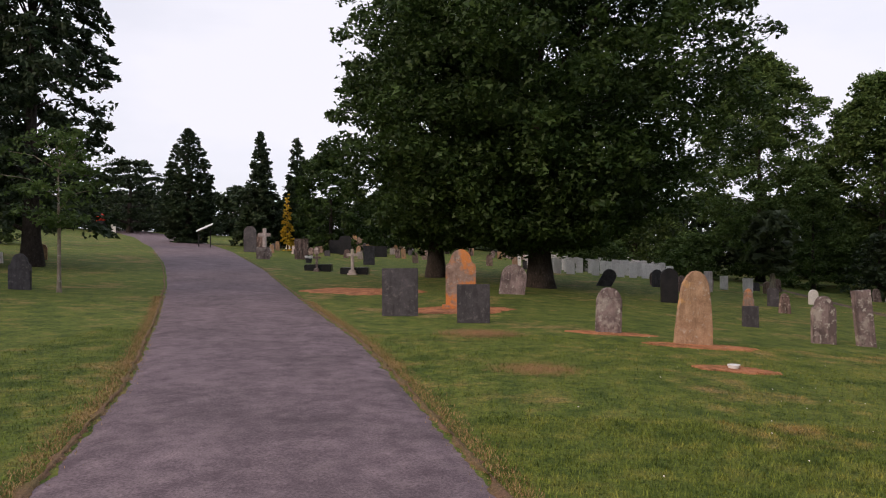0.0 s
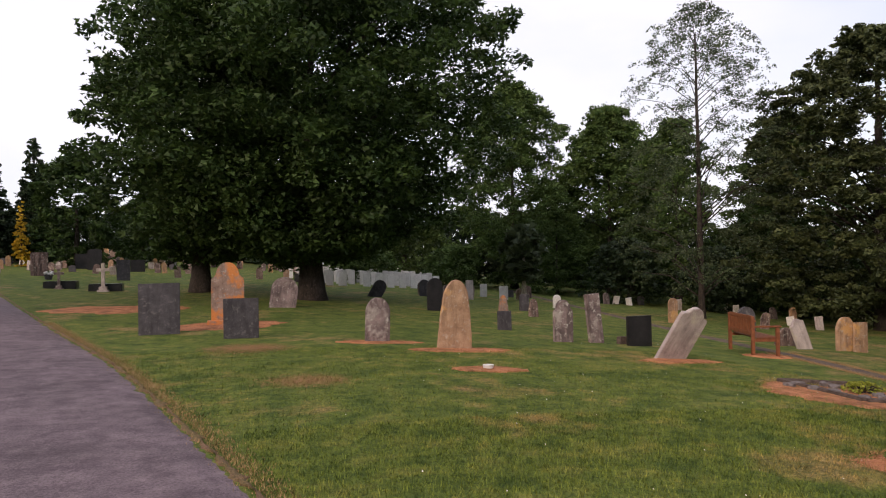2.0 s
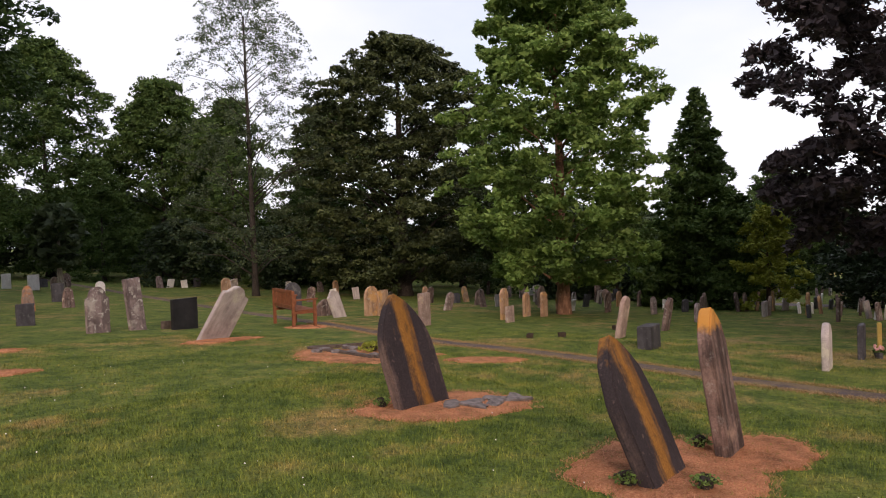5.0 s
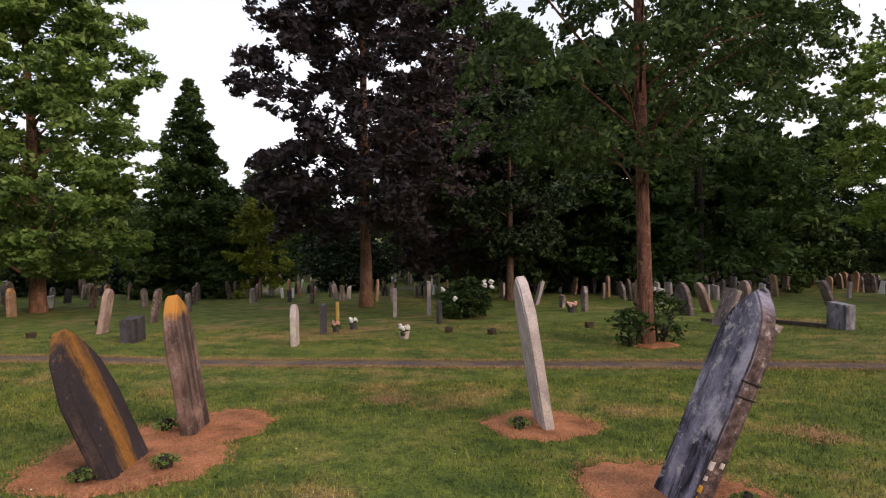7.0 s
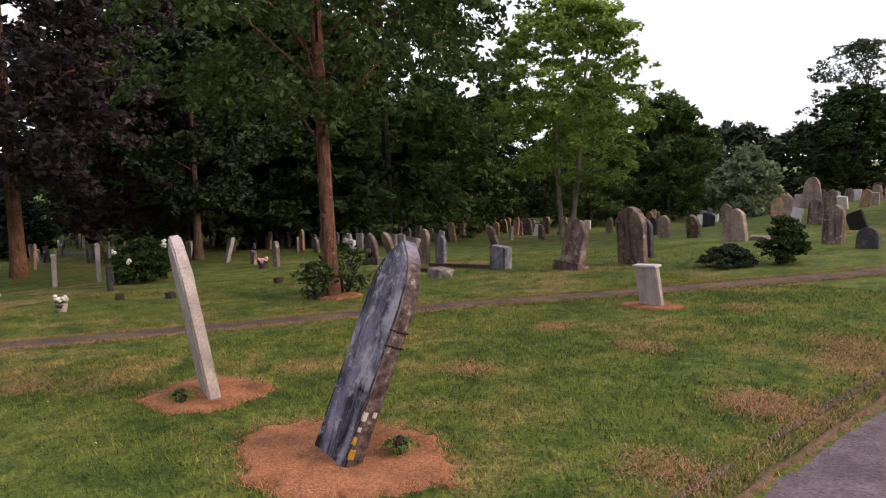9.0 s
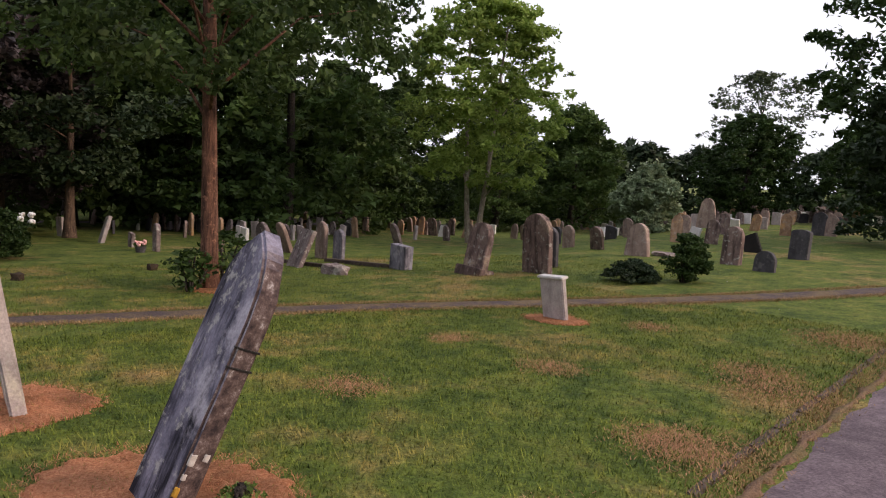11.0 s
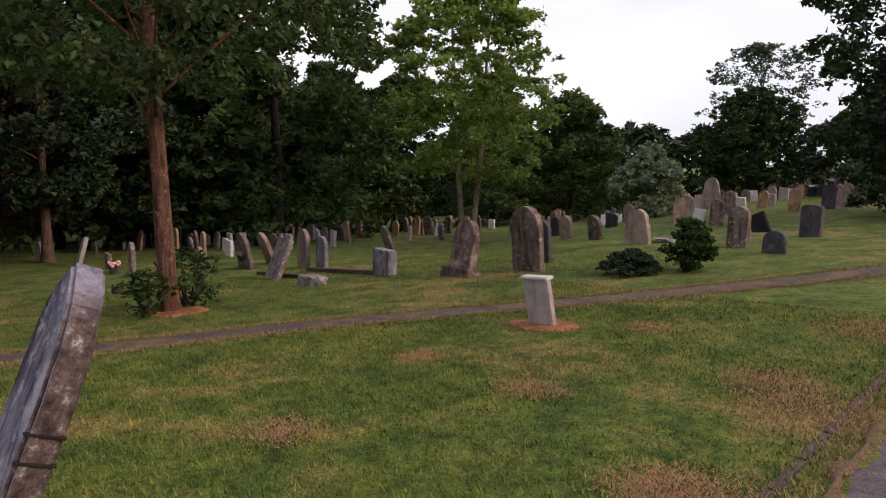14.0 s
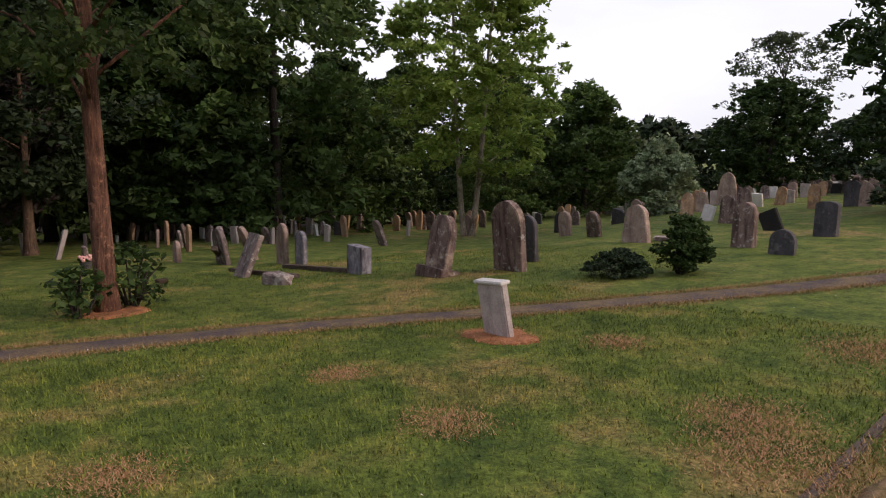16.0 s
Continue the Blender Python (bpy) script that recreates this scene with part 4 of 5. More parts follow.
# the belts of dark trees that close the cemetery
woods = [("oak", 9.5, 3.8), ("belt", 12.0, 4.2), ("mid", 13.5, 4.2), ("belt", 11.0, 4.0)]
belt = [tree("woodland_tree", "dark leafy tree in the boundary belt", 34.0 + i * 0.01, -8.0, h, rx, 0.3, "dome", lf, "dark", 0.24, 200, 24000, 0.27, 0.17, 61 + i, limbs=8, joined=True)
        for i, (lf, h, rx) in enumerate(woods)]
# Spots with x below -10 and y up to 20 are unseen, invented trees.
spots = [(31.8, -8.4, 1), (35.2, -13.0, 1.0), (31.5, -17.6, 0.55), (28.0, -19.6, 0.6), (26.6, -15.8, 0.7), (27.8, -25.2, 0.62), (24.6, -22.6, 0.5), (32.5, -29.5, 0.5), (27.0, -31.5, 0.42),
         (37.5, -2.5, 0.8), (40.0, 6.0, 0.55), (39.0, 14.5, 0.6), (34.5, 22.5, 0.8), (30.0, 28.5, 0.85), (26.5, 33.5, 0.8), (14.0, 49.0, 0.9), (6.5, 55.0, 0.8), (31.0, 42.0, 1),
         (33.0, -37.5, 0.45), (24.0, -41.0, 0.36), (17.0, -46.0, 0.36), (8.0, -50.0, 0.5), (-2.0, -52.0, 0.8), (42.0, -20.0, 0.75), (44.0, -8.0, 1), (-26.0, 40.0, 0.5), (-27.0, 74.0, 0.3),
         (-50.0, 92.0, 0.5), (-6.0, 72.0, 0.7), (-24.0, 20.0, 1), (-24.0, 8.0, 1), (-22.0, -6.0, 1), (-20.0, -20.0, 0.6), (-12.0, -36.0, 1), (19.5, 35.5, 0.5), (22.5, 32.0, 0.45), (27.5, 28.0, 0.6),
         (31.5, 16.5, 0.55), (24.5, -12.2, 0.9), (27.5, -5.5, 1.05), (26.0, -9.0, 0.95)]
rng = np.random.default_rng(7)
for i, (tx, ty, sc) in enumerate(spots):
    src = belt[i % 4]
    place = pose(tx, ty, gz(tx, ty) - 0.1, 0, 0, float(rng.random() * 360)) @ Matrix.Diagonal((*(3 * (sc * (0.92 + 0.16 * float(rng.random())),)), 1))
    if i < 4:
        src.matrix_basis = place
    else:
        c = copy_thing(src, place)
        c.matrix_basis = place
for k, (bx, by, bh, br, lf) in enumerate([(20.5, 30.0, 3.2, 2.2, "dark"), (23.5, 27.0, 3.0, 2.0, "dark"), (26.8, 24.5, 2.8, 2.0, "oak"), (29.5, 13.0, 2.4, 2.0, "dark"),
                                          (30.5, 9.5, 2.2, 1.8, "dark"), (30.0, 1.0, 2.6, 2.0, "dark"), (28.0, -12.0, 2.8, 2.2, "dark"), (9.0, 40.5, 2.2, 2.4, "mid"),
                                          (14.5, 40.0, 2.4, 2.2, "mid"), (-37.0, 82.0, 3.4, 3.6, "dark"), (-30.0, 84.0, 3.0, 3.4, "dark"), (-45.0, 84.0, 3.6, 3.8, "dark")]):
    bush("shrub", "dense dark shrub at the foot of the tree belt", bx, by, bh, br, lf, 7000, 0.19, 80 + k)
hedge = bush("hedge_tree", "dark bushy tree in the boundary hedge", 46.0, 0.0, 5.0, 3.6, "dark", 4200, 0.44, 99)
line = [(-60, 96), (-30, 92), (0, 74), (30, 50), (45, 22), (48, -4), (43, -26), (30, -48), (10, -58), (-16, -50), (-30, -20), (-32, 20), (-46, 56), (-60, 96)]
k = 0
for (ax, ay), (cx, cy) in zip(line, line[1:]):
    n = int(math.hypot(cx - ax, cy - ay) / 4.6)
    for i in range(n):
        k += 1
        hx, hy = ax + (cx - ax) * i / n + float(rng.normal()) * 0.6, ay + (cy - ay) * i / n + float(rng.normal()) * 0.6
        m = pose(hx, hy, gz(hx, hy), 0, 0, float(rng.random() * 360)) @ Matrix.Diagonal((*(3 * (0.8 + 0.5 * float(rng.random()),)), 1))
        c = hedge if k == 1 else copy_thing(hedge, m)
        c.matrix_basis = m
bush("evergreen_bush", "low dark evergreen bush beside the footpath", 7.2, -9.9, 0.30, 0.44, "dark", 12000, 0.034, 91)
bush("evergreen_bush", "rounded dark green bush beside the footpath", 6.65, -10.4, 0.68, 0.34, "oak", 10000, 0.045, 92)
bush("flowering_bush", "dark green bush with white blossoms among graves", 15.4, -2.55, 0.85, 0.62, "oak", 7000, 0.075, 93, True)
bush("ivy_growth", "leafy suckers at the foot of the tree", 10.35, -4.95, 0.75, 0.42, "oak", 500, 0.1, 94)
bush("ivy_growth", "sparse leafy suckers at the foot of the tree", 9.9, -4.35, 0.55, 0.36, "oak", 380, 0.1, 96)
# The tuft at (5.3, -1.8) stands in for a dark shaded hollow.
for k, (wx, wy) in enumerate([(4.62, 0.6), (5.05, 0.98), (4.4, 1.0), (3.52, -2.62), (5.35, 3.8), (5.3, -1.8), (5.6, 0.9)]):
    bush("weed_tuft", "small green weed tuft at the foot of a grave", wx, wy, 0.09, 0.1, "bright", 260, 0.026, 110 + k)
tree("hawthorn_tree", "small mid-green tree among distant graves", 13.4, -32.5, 3.9, 1.9, 0.5, "dome", "oak", "dark", 0.12, 70, 8000, 0.2, 0.2, 130, limbs=6)
tree("hedgerow_tree", "yellowish green tree behind the graves", 25.0, -28.0, 6.2, 2.8, 0.4, "dome", "mid", "dark", 0.18, 110, 14000, 0.24, 0.2, 131, limbs=6)


# ---------------------------------------------------------------- gravestones in place
# gravestones north of the lane bend, under and before the oak
stone(-0.92, 15.03, 1.06, 0.80, "flat", "dark", 0.00, 0.00, t=0.1, extra="with pale streaks")
stone(0.65, 13.79, 0.79, 0.67, "flat", "dark", 0.00, 0.00, t=0.07, extra="with a smooth face")
stone(0.48, 16.61, 1.47, 0.75, "shoulder", "orange", 0.00, 0.00, t=0.14, extra="streaked with orange lichen", plinth=True)
stone(2.19, 21.05, 0.93, 0.81, "round", "grey", 0.12, 0.00, panel=True)
stone(3.14, 12.70, 0.86, 0.48, "gothic", "grey", 0.03, 0.00, t=0.12, extra="spotted with pale lichen")
stone(4.36, 11.67, 1.29, 0.65, "broad", "tan", 0.06, 0.00, t=0.14, extra="on dead orange grass")
stone(7.56, 13.32, 0.95, 0.46, "shoulder", "grey", 0.00, 0.00, t=0.12)
stone(8.42, 13.34, 1.12, 0.34, "flat", "grey", -0.08, 0.05, t=0.14)
stone(9.27, 12.91, 0.68, 0.62, "flat", "black", 0.00, 0.00, t=0.1, extra="with a silvered edge")
stone(8.31, 10.59, 0.98, 0.62, "ogee", "pale", 0.36, -0.42, t=0.1)
stone(6.57, 27.43, 0.65, 0.55, "round", "dark", 0.38, 0.00)
stone(7.28, 21.59, 1.10, 0.55, "round", "black", 0.00, 0.00)
stone(9.27, 29.09, 0.76, 0.45, "round", "dark", 0.00, 0.00)
stone(7.26, 15.85, 0.49, 0.37, "flat", "dark", 0.00, 0.00)
stone(8.98, 19.76, 0.72, 0.35, "broad", "orange", 0.00, 0.00)
stone(13.75, 25.00, 0.56, 0.35, "round", "white", 0.00, 0.00)
stone(11.24, 22.92, 0.63, 0.38, "low_arch", "dark", 0.00, 0.00)
stone(10.44, 20.55, 0.61, 0.36, "broad", "brown", 0.00, 0.00)
stone(13.26, 29.28, 0.64, 0.43, "flat", "white", 0.00, 0.00)
stone(12.89, 30.88, 0.61, 0.35, "flat", "white", 0.00, 0.00)
stone(11.16, 28.32, 0.86, 0.35, "flat", "pale", 0.00, 0.00)
stone(15.67, 20.01, 0.88, 0.38, "round", "tan", 0.00, 0.00)
stone(15.75, 16.62, 0.85, 0.69, "round", "dark", 0.00, 0.00)
stone(14.30, 13.67, 0.47, 0.70, "round", "brown", 0.00, 0.00)
stone(14.17, 12.95, 0.76, 0.42, "ogee", "pale", -0.31, 0.00)
stone(15.12, 12.61, 0.86, 0.58, "gothic", "tan", 0.00, 0.00)
stone(15.40, 12.42, 0.75, 0.41, "flat", "tan", 0.00, 0.00)
stone(-11.22, 18.04, 0.96, 0.60, "shoulder", "dark", 0.00, 0.00)

# far gravestones beside the climbing lane
stone(-13.42, 56.64, 1.24, 0.58, "low_arch", "pink", 0.00, 0.00)
stone(-15.93, 83.85, 2.31, 0.95, "gothic", "brown", 0.00, 0.00)
stone(-8.24, 40.18, 1.22, 0.80, "flat", "brown", 0.00, 0.00)
stone(-12.89, 45.98, 1.76, 0.85, "round", "dark", 0.00, 0.00)
stone(-13.04, 49.51, 1.29, 0.73, "round", "brown", 0.00, 0.00)
stone(-10.05, 38.46, 0.69, 0.76, "flat", "grey", 0.00, 0.00)
stone(-7.86, 50.35, 0.99, 0.75, "flat", "black", 0.00, 0.00)
stone(-6.88, 49.03, 1.37, 0.85, "low_arch", "black", 0.00, 0.00)
stone(-3.94, 37.26, 1.03, 0.62, "flat", "dark", 0.00, 0.00)
stone(-4.16, 47.23, 0.76, 0.85, "flat", "black", 0.00, 0.00)
stone(-4.73, 80.67, 0.88, 0.85, "round", "grey", 0.00, 0.00)
stone(-3.45, 76.33, 0.95, 0.85, "gothic", "brown", 0.00, 0.00)
stone(-1.17, 49.45, 1.13, 0.70, "flat", "brown", 0.00, 0.00)
stone(-0.55, 64.16, 1.01, 0.85, "low_arch", "pink", 0.00, 0.00)
stone(-8.59, 72.45, 0.99, 0.55, "round", "pink", 0.00, 0.00)
stone(-8.75, 68.35, 1.25, 0.67, "round", "tan", 0.00, 0.00)

# three leaning stones on orange patches
stone(5.69, 3.56, 1.10, 0.76, "lancet", "streak", -0.05, 0.32, t=0.1, extra="on dead orange grass")
stone(4.71, 0.87, 0.90, 0.60, "lancet", "streak", 0.00, 0.38, t=0.1, extra="on dead orange grass")
stone(5.63, 0.68, 1.07, 0.46, "lancet", "orange_brown", 0.00, 0.15, t=0.1, extra="on straw")
stone(5.42, -2.02, 1.18, 0.42, "lancet", "pale", 0.00, 0.19, t=0.085)
cramped = stone(3.70, -2.34, 1.13, 0.42, "lancet", "violet", -0.03, -0.44, t=0.1, extra="on dead orange grass")

# gravestones east of the footpath
stone(13.63, 9.57, 0.79, 0.35, "flat", "pink", 0.00, 0.00, t=0.14)
stone(18.79, 12.54, 0.59, 0.39, "round", "grey", 0.10, -0.10)
stone(16.46, 8.98, 0.87, 0.35, "gothic", "tan", 0.00, 0.00)
stone(15.82, 8.44, 0.42, 0.35, "flat", "pink", 0.00, 0.00)
stone(18.06, 9.17, 0.70, 0.35, "gothic", "tan", 0.00, 0.00)
stone(18.37, 8.76, 0.74, 0.35, "gothic", "tan", 0.00, 0.00)
stone(13.61, 4.61, 0.85, 0.38, "gothic", "pink", 0.00, -0.16)
stone(15.94, 4.44, 0.75, 0.38, "gothic", "brown", 0.00, -0.14)
stone(12.12, 3.50, 0.41, 0.50, "flat", "dark", 0.00, 0.00, t=0.25)
stone(19.06, 4.56, 0.51, 0.35, "round", "grey", 0.00, 0.00)
stone(11.02, 0.65, 0.65, 0.40, "gothic", "pale", 0.00, 0.00)
stone(12.69, 0.36, 0.54, 0.35, "flat", "dark", 0.00, 0.00)
stone(11.02, -8.36, 0.43, 0.50, "flat", "blue", 0.00, 0.00, t=0.18)
stone(19.26, -5.00, 0.65, 0.35, "flat", "pale", 0.10, -0.20)
stone(16.48, -5.59, 0.62, 0.35, "gothic", "grey", 0.00, 0.00)
stone(17.85, -5.39, 0.33, 0.35, "flat", "grey", 0.00, 0.00)
stone(16.07, -0.97, 0.64, 0.35, "flat", "pale", 0.00, 0.00)
stone(16.37, -1.78, 0.80, 0.30, "flat", "pale", 0.00, 0.00)
stone(14.29, -1.87, 0.46, 0.40, "flat", "dark", 0.00, 0.00)
stone(14.90, -7.44, 0.72, 0.67, "round", "grey", 0.05, 0.10)

# gravestones on the southern slope
capped = stone(5.95, -7.01, 0.46, 0.33, "flat", "pale", 0.05, 0.06, t=0.07, extra="with a white cap")
stone(8.82, -9.56, 0.97, 0.60, "round", "brown", 0.00, 0.09, t=0.12)
stone(9.29, -10.33, 0.70, 0.35, "round", "dark", 0.00, 0.05)
stone(9.45, -8.75, 0.84, 0.50, "gothic", "brown", 0.00, -0.15, t=0.13, plinth=True)
stone(9.32, -12.79, 0.65, 0.55, "broad", "pink", 0.00, 0.00, t=0.12)
stone(12.45, -14.24, 0.55, 0.35, "round", "pink", -0.05, 0.10)
stone(10.97, -13.56, 0.51, 0.35, "gothic", "brown", -0.05, 0.15)
stone(24.08, -29.34, 0.70, 0.47, "round", "brown", 0.00, 0.00)
stone(26.75, -33.63, 0.69, 0.46, "round", "grey", 0.00, 0.00)
stone(15.69, -17.23, 0.56, 0.35, "round", "dark", 0.00, 0.00)
stone(7.37, -12.83, 0.67, 0.35, "round", "brown", 0.00, 0.00, t=0.12)
stone(6.49, -12.30, 0.34, 0.35, "round", "dark", 0.00, 0.00)
stone(8.33, -15.35, 0.34, 0.35, "flat", "black", 0.16, 0.00)
stone(7.07, -14.63, 0.56, 0.35, "low_arch", "dark", 0.00, 0.00, t=0.14)
stone(10.45, -22.87, 0.70, 0.42, "round", "dark", 0.00, 0.00)
stone(19.34, -37.88, 0.79, 0.47, "gothic", "brown", 0.00, 0.00)
stone(17.63, -29.41, 0.79, 0.36, "gothic", "grey", 0.00, 0.00)
stone(15.23, -24.58, 1.09, 0.76, "broad", "pink", 0.00, 0.00)
stone(17.13, -27.32, 0.60, 0.47, "gothic", "grey", 0.00, 0.00)
stone(15.49, -8.24, 0.70, 0.44, "round", "pink", 0.00, 0.27)
stone(12.46, -6.98, 0.68, 0.49, "flat", "grey", 0.00, -0.27)
stone(13.93, -8.26, 0.78, 0.41, "round", "pink", 0.00, 0.00)
stone(13.54, -8.47, 0.63, 0.40, "round", "blue", 0.00, 0.00)
stone(16.52, -11.95, 0.65, 0.35, "gothic", "grey", 0.00, 0.25)
stone(18.58, -8.36, 0.42, 0.42, "flat", "white", 0.00, 0.00)
stone(15.74, -7.70, 0.43, 0.35, "round", "dark", 0.00, 0.00)
stone(34.04, -21.21, 0.50, 0.41, "flat", "white", 0.00, 0.00)
stone(16.09, -6.85, 0.45, 0.35, "round", "pink", 0.00, 0.00)
stone(40.36, -22.85, 0.79, 0.77, "round", "pink", 0.00, 0.00)

# ---------------------------------------------------------------- things among the graves
cross_stone(-10.6, 40.9, 1.75, "pale")
cross_stone(-5.6, 30.6, 0.85, "grey")
cross_stone(-3.8, 29.1, 1.15, "pale")
for cx, cy in ((-5.6, 31.1), (-3.75, 29.6)):
    bm = bmesh.new()
    box(bm, -0.6, 0.6, -0.35, 0.35, -0.15, 0.28, 0.03)
    ob = part("grave_block", bm, STONES["black"])
    ob.matrix_basis = pose(cx, cy, gz(cx, cy))
    tagged(ob, "low dark stone grave block behind a cross", "grave")

# white war-grave rows beyond the oak
proto = stone(6.6, 36.0, 0.82, 0.38, "low_arch", "white", extra="in a neat row", group="white headstone rows")
for row in range(6):
    for i in range(12):
        wx, wy = 4.6 + i * 0.68 + (row % 3) * 0.23, 34.5 + row * 2.0 + i * 0.12
        if (row, i) != (0, 4):
            copy_thing(proto, pose(wx, wy, gz(wx, wy) - 0.03 * ((i * 5 + row) % 4), 0, 0, 1.5 * ((i * 7 + row * 3) % 5 - 2)))
proto.matrix_basis = pose(6.7, 34.9, gz(6.7, 34.9) - 0.012)

# far rows of mixed stones
rng = np.random.default_rng(5)
kinds = [stone(30, 0, 0.8, 0.5, "round", "pink"), stone(30, 1, 0.75, 0.5, "gothic", "grey"), stone(30, 2, 0.7, 0.5, "flat", "pale"),
         stone(30, 3, 0.85, 0.5, "round", "brown"), stone(30, 4, 0.6, 0.55, "low_arch", "dark"), stone(30, 5, 0.9, 0.45, "gothic", "tan"), stone(30, 6, 0.55, 0.45, "flat", "white")]
slabs = [k.children[0].data for k in kinds]


def scatter(x0, x1, y0, y1, n):
    for i in range(n):
        sx, sy = x0 + (x1 - x0) * float(rng.random()), y0 + (y1 - y0) * float(rng.random())
        if abs(sx - float(path_x(sy))) < 0.6 and sy < 40:
            continue
        copy_thing(kinds[int(rng.integers(0, 7))], pose(sx, sy, gz(sx, sy) - 0.02, float(rng.normal()) * 7, float(rng.normal()) * 5, float(rng.normal()) * 6) @ Matrix.Diagonal((0.7, 0.8, 0.62 + 0.2 * float(rng.random()), 1)))


def far_field(areas):
    """Rows too distant to tell apart, one mesh for each kind of stone."""
    for k, me in enumerate(slabs):
        bm = bmesh.new()
        for x0, x1, y0, y1, n in areas:
            for i in range(n // 7 + 1):
                sx, sy = x0 + (x1 - x0) * float(rng.random()), y0 + (y1 - y0) * float(rng.random())
                before = len(bm.verts)
                bm.from_mesh(me)
                bm.verts.ensure_lookup_table()
                bmesh.ops.transform(bm, matrix=pose(sx, sy, gz(sx, sy) - 0.02, float(rng.normal()) * 6, float(rng.normal()) * 5, float(rng.normal()) * 8) @ Matrix.Diagonal((0.72, 0.8, 0.62 + 0.2 * float(rng.random()), 1)), verts=bm.verts[before:])
        tagged(part("distant_headstones", bm, me.materials[0]), "distant rows of small weathered headstones", "headstones", kind="stuff")


scatter(18, 26, 18, 30, 16)
scatter(9, 20, 27, 33, 10)
scatter(-12, -4, 42, 50, 12)
scatter(-3, 5, 36, 46, 10)
scatter(-24, -17, 22, 34, 10)
scatter(14, 24, -28, -20, 22)
scatter(9.5, 15, -25, -15.5, 14)
far_field([(21, 29, -9, 3, 56), (21, 29, 3, 16, 35), (18.5, 27, -19, -7, 70), (12, 20, -34, -25, 28), (29, 42, -9, 4, 70), (29, 40, 4, 18, 40), (27, 38, -22, -9, 40), (14, 28, -46, -28, 130), (5, 15, -50, -32, 120), (-14, -3, 50, 66, 30), (-3, 8, 46, 58, 18)])
for i, k in enumerate(kinds):
    k.matrix_basis = pose(22.5 + i * 1.7, 11.0 + i % 3, gz(22.5 + i * 1.7, 11.0 + i % 3) - 0.02, 2, -2, 3)

# dead grass
for i, (px, py, rx, ry, rot) in enumerate([(5.85, 3.35, 0.95, 0.62, -25), (4.95, 0.95, 0.85, 0.6, 15), (5.75, 0.55, 0.55, 0.42, 0), (5.45, -2.0, 0.5, 0.42, 20), (3.72, -2.38, 0.66, 0.52, 10),
                                           (5.95, -7.0, 0.36, 0.26, 0), (4.4, 11.5, 1.0, 0.3, 5), (3.2, 12.6, 0.8, 0.28, 0), (3.97, 9.1, 0.55, 0.28, 0), (8.35, 10.3, 0.85, 0.3, 0),
                                           (0.4, 16.3, 1.3, 0.9, 10), (-2.4, 21.5, 1.9, 1.2, 0), (8.3, 6.7, 1.2, 0.95, -60), (9.0, 4.9, 0.6, 0.35, -50), (11.4, 11.3, 0.5, 0.4, 0), (10.05, -4.7, 0.42, 0.36, 0)]):
    dead_patch(px, py, rx, ry, rot, i, int(26000 * rx * ry) if i < 6 else 900)

# broken slab and kerbs before the leaning stone
for i in range(11):
    rubble(5.72 + 0.085 * i, 3.25 - 0.03 * i + 0.1 * math.sin(i * 2.1), 0.1 + 0.06 * (i % 3), 0.07 + 0.03 * (i % 2), 0.045, "broken flat grey stone on dead grass", i, i * 40)


def kerb_line(pts, w=0.1, h=0.05, label="low stone grave kerb sunk in grass"):
    for (ax, ay), (bx, by) in zip(pts, pts[1:]):
        d = Vector((bx - ax, by - ay, gz(bx, by) - gz(ax, ay)))
        bm = box(bmesh.new(), 0.005, d.length - 0.005, -w / 2, w / 2, -0.12, h, 0.012)
        for v in bm.verts:
            v.co += 0.012 * noise.noise_vector(v.co * 7 + Vector((ax, ay, 0)))
        ob = part("grave_kerb", bm, m_kerb)
        ob.matrix_basis = Matrix.Translation((ax, ay, gz(ax, ay))) @ d.to_track_quat("X", "Z").to_matrix().to_4x4()
        tagged(ob, label, "kerb", "grave kerbs")


kerb_line([(8.35, 8.0), (8.05, 6.3)])
kerb_line([(8.05, 6.3), (9.0, 5.9)])
kerb_line([(8.35, 8.0), (9.3, 7.6)])
kerb_line([(9.35, 13.3), (8.9, 13.2)], 0.12, 0.16)
kerb_line([(11.0, -8.4), (13.2, -8.0)])
kerb_line([(11.4, -7.5), (13.4, -7.1)])
for i in range(9):
    rubble(8.3 + 0.35 * math.sin(i * 1.7) + 0.02 * i, 7.0 + 0.6 * math.cos(i * 2.3), 0.11, 0.09, 0.07, "grey rubble inside a grave kerb", 20 + i, i * 33)
bush("grave_planting", "straggly green growth on a kerbed grave", 8.75, 6.9, 0.16, 0.3, "lime", 500, 0.05, 95)

# wooden bench facing the footpath
bench = new("bench")
bench.matrix_basis = pose(11.55, 11.9, gz(11.55, 11.9) - 0.02, 0, 0, 68)
tagged(bench, "brown varnished wooden memorial bench on the grass", "bench")
for sx in (-0.66, 0.66):
    for sy in (-0.26, 0.26):
        top_z = 0.88 if sy > 0 else 0.64
        part("leg", box(bmesh.new(), sx - 0.035, sx + 0.035, sy - 0.035, sy + 0.035, -0.02, top_z, 0.008), m_wood, bench)
    part("armrest", box(bmesh.new(), sx - 0.045, sx + 0.045, -0.33, 0.222, 0.642, 0.68, 0.01), m_wood, bench)
    part("side_rail", box(bmesh.new(), sx - 0.025, sx + 0.025, -0.222, 0.222, 0.34, 0.40, 0.006), m_wood, bench)
for i in range(5):
    part("seat_slat", box(bmesh.new(), -0.7, 0.7, -0.30 + i * 0.1, -0.215 + i * 0.1, 0.405, 0.43, 0.006), m_wood, bench)
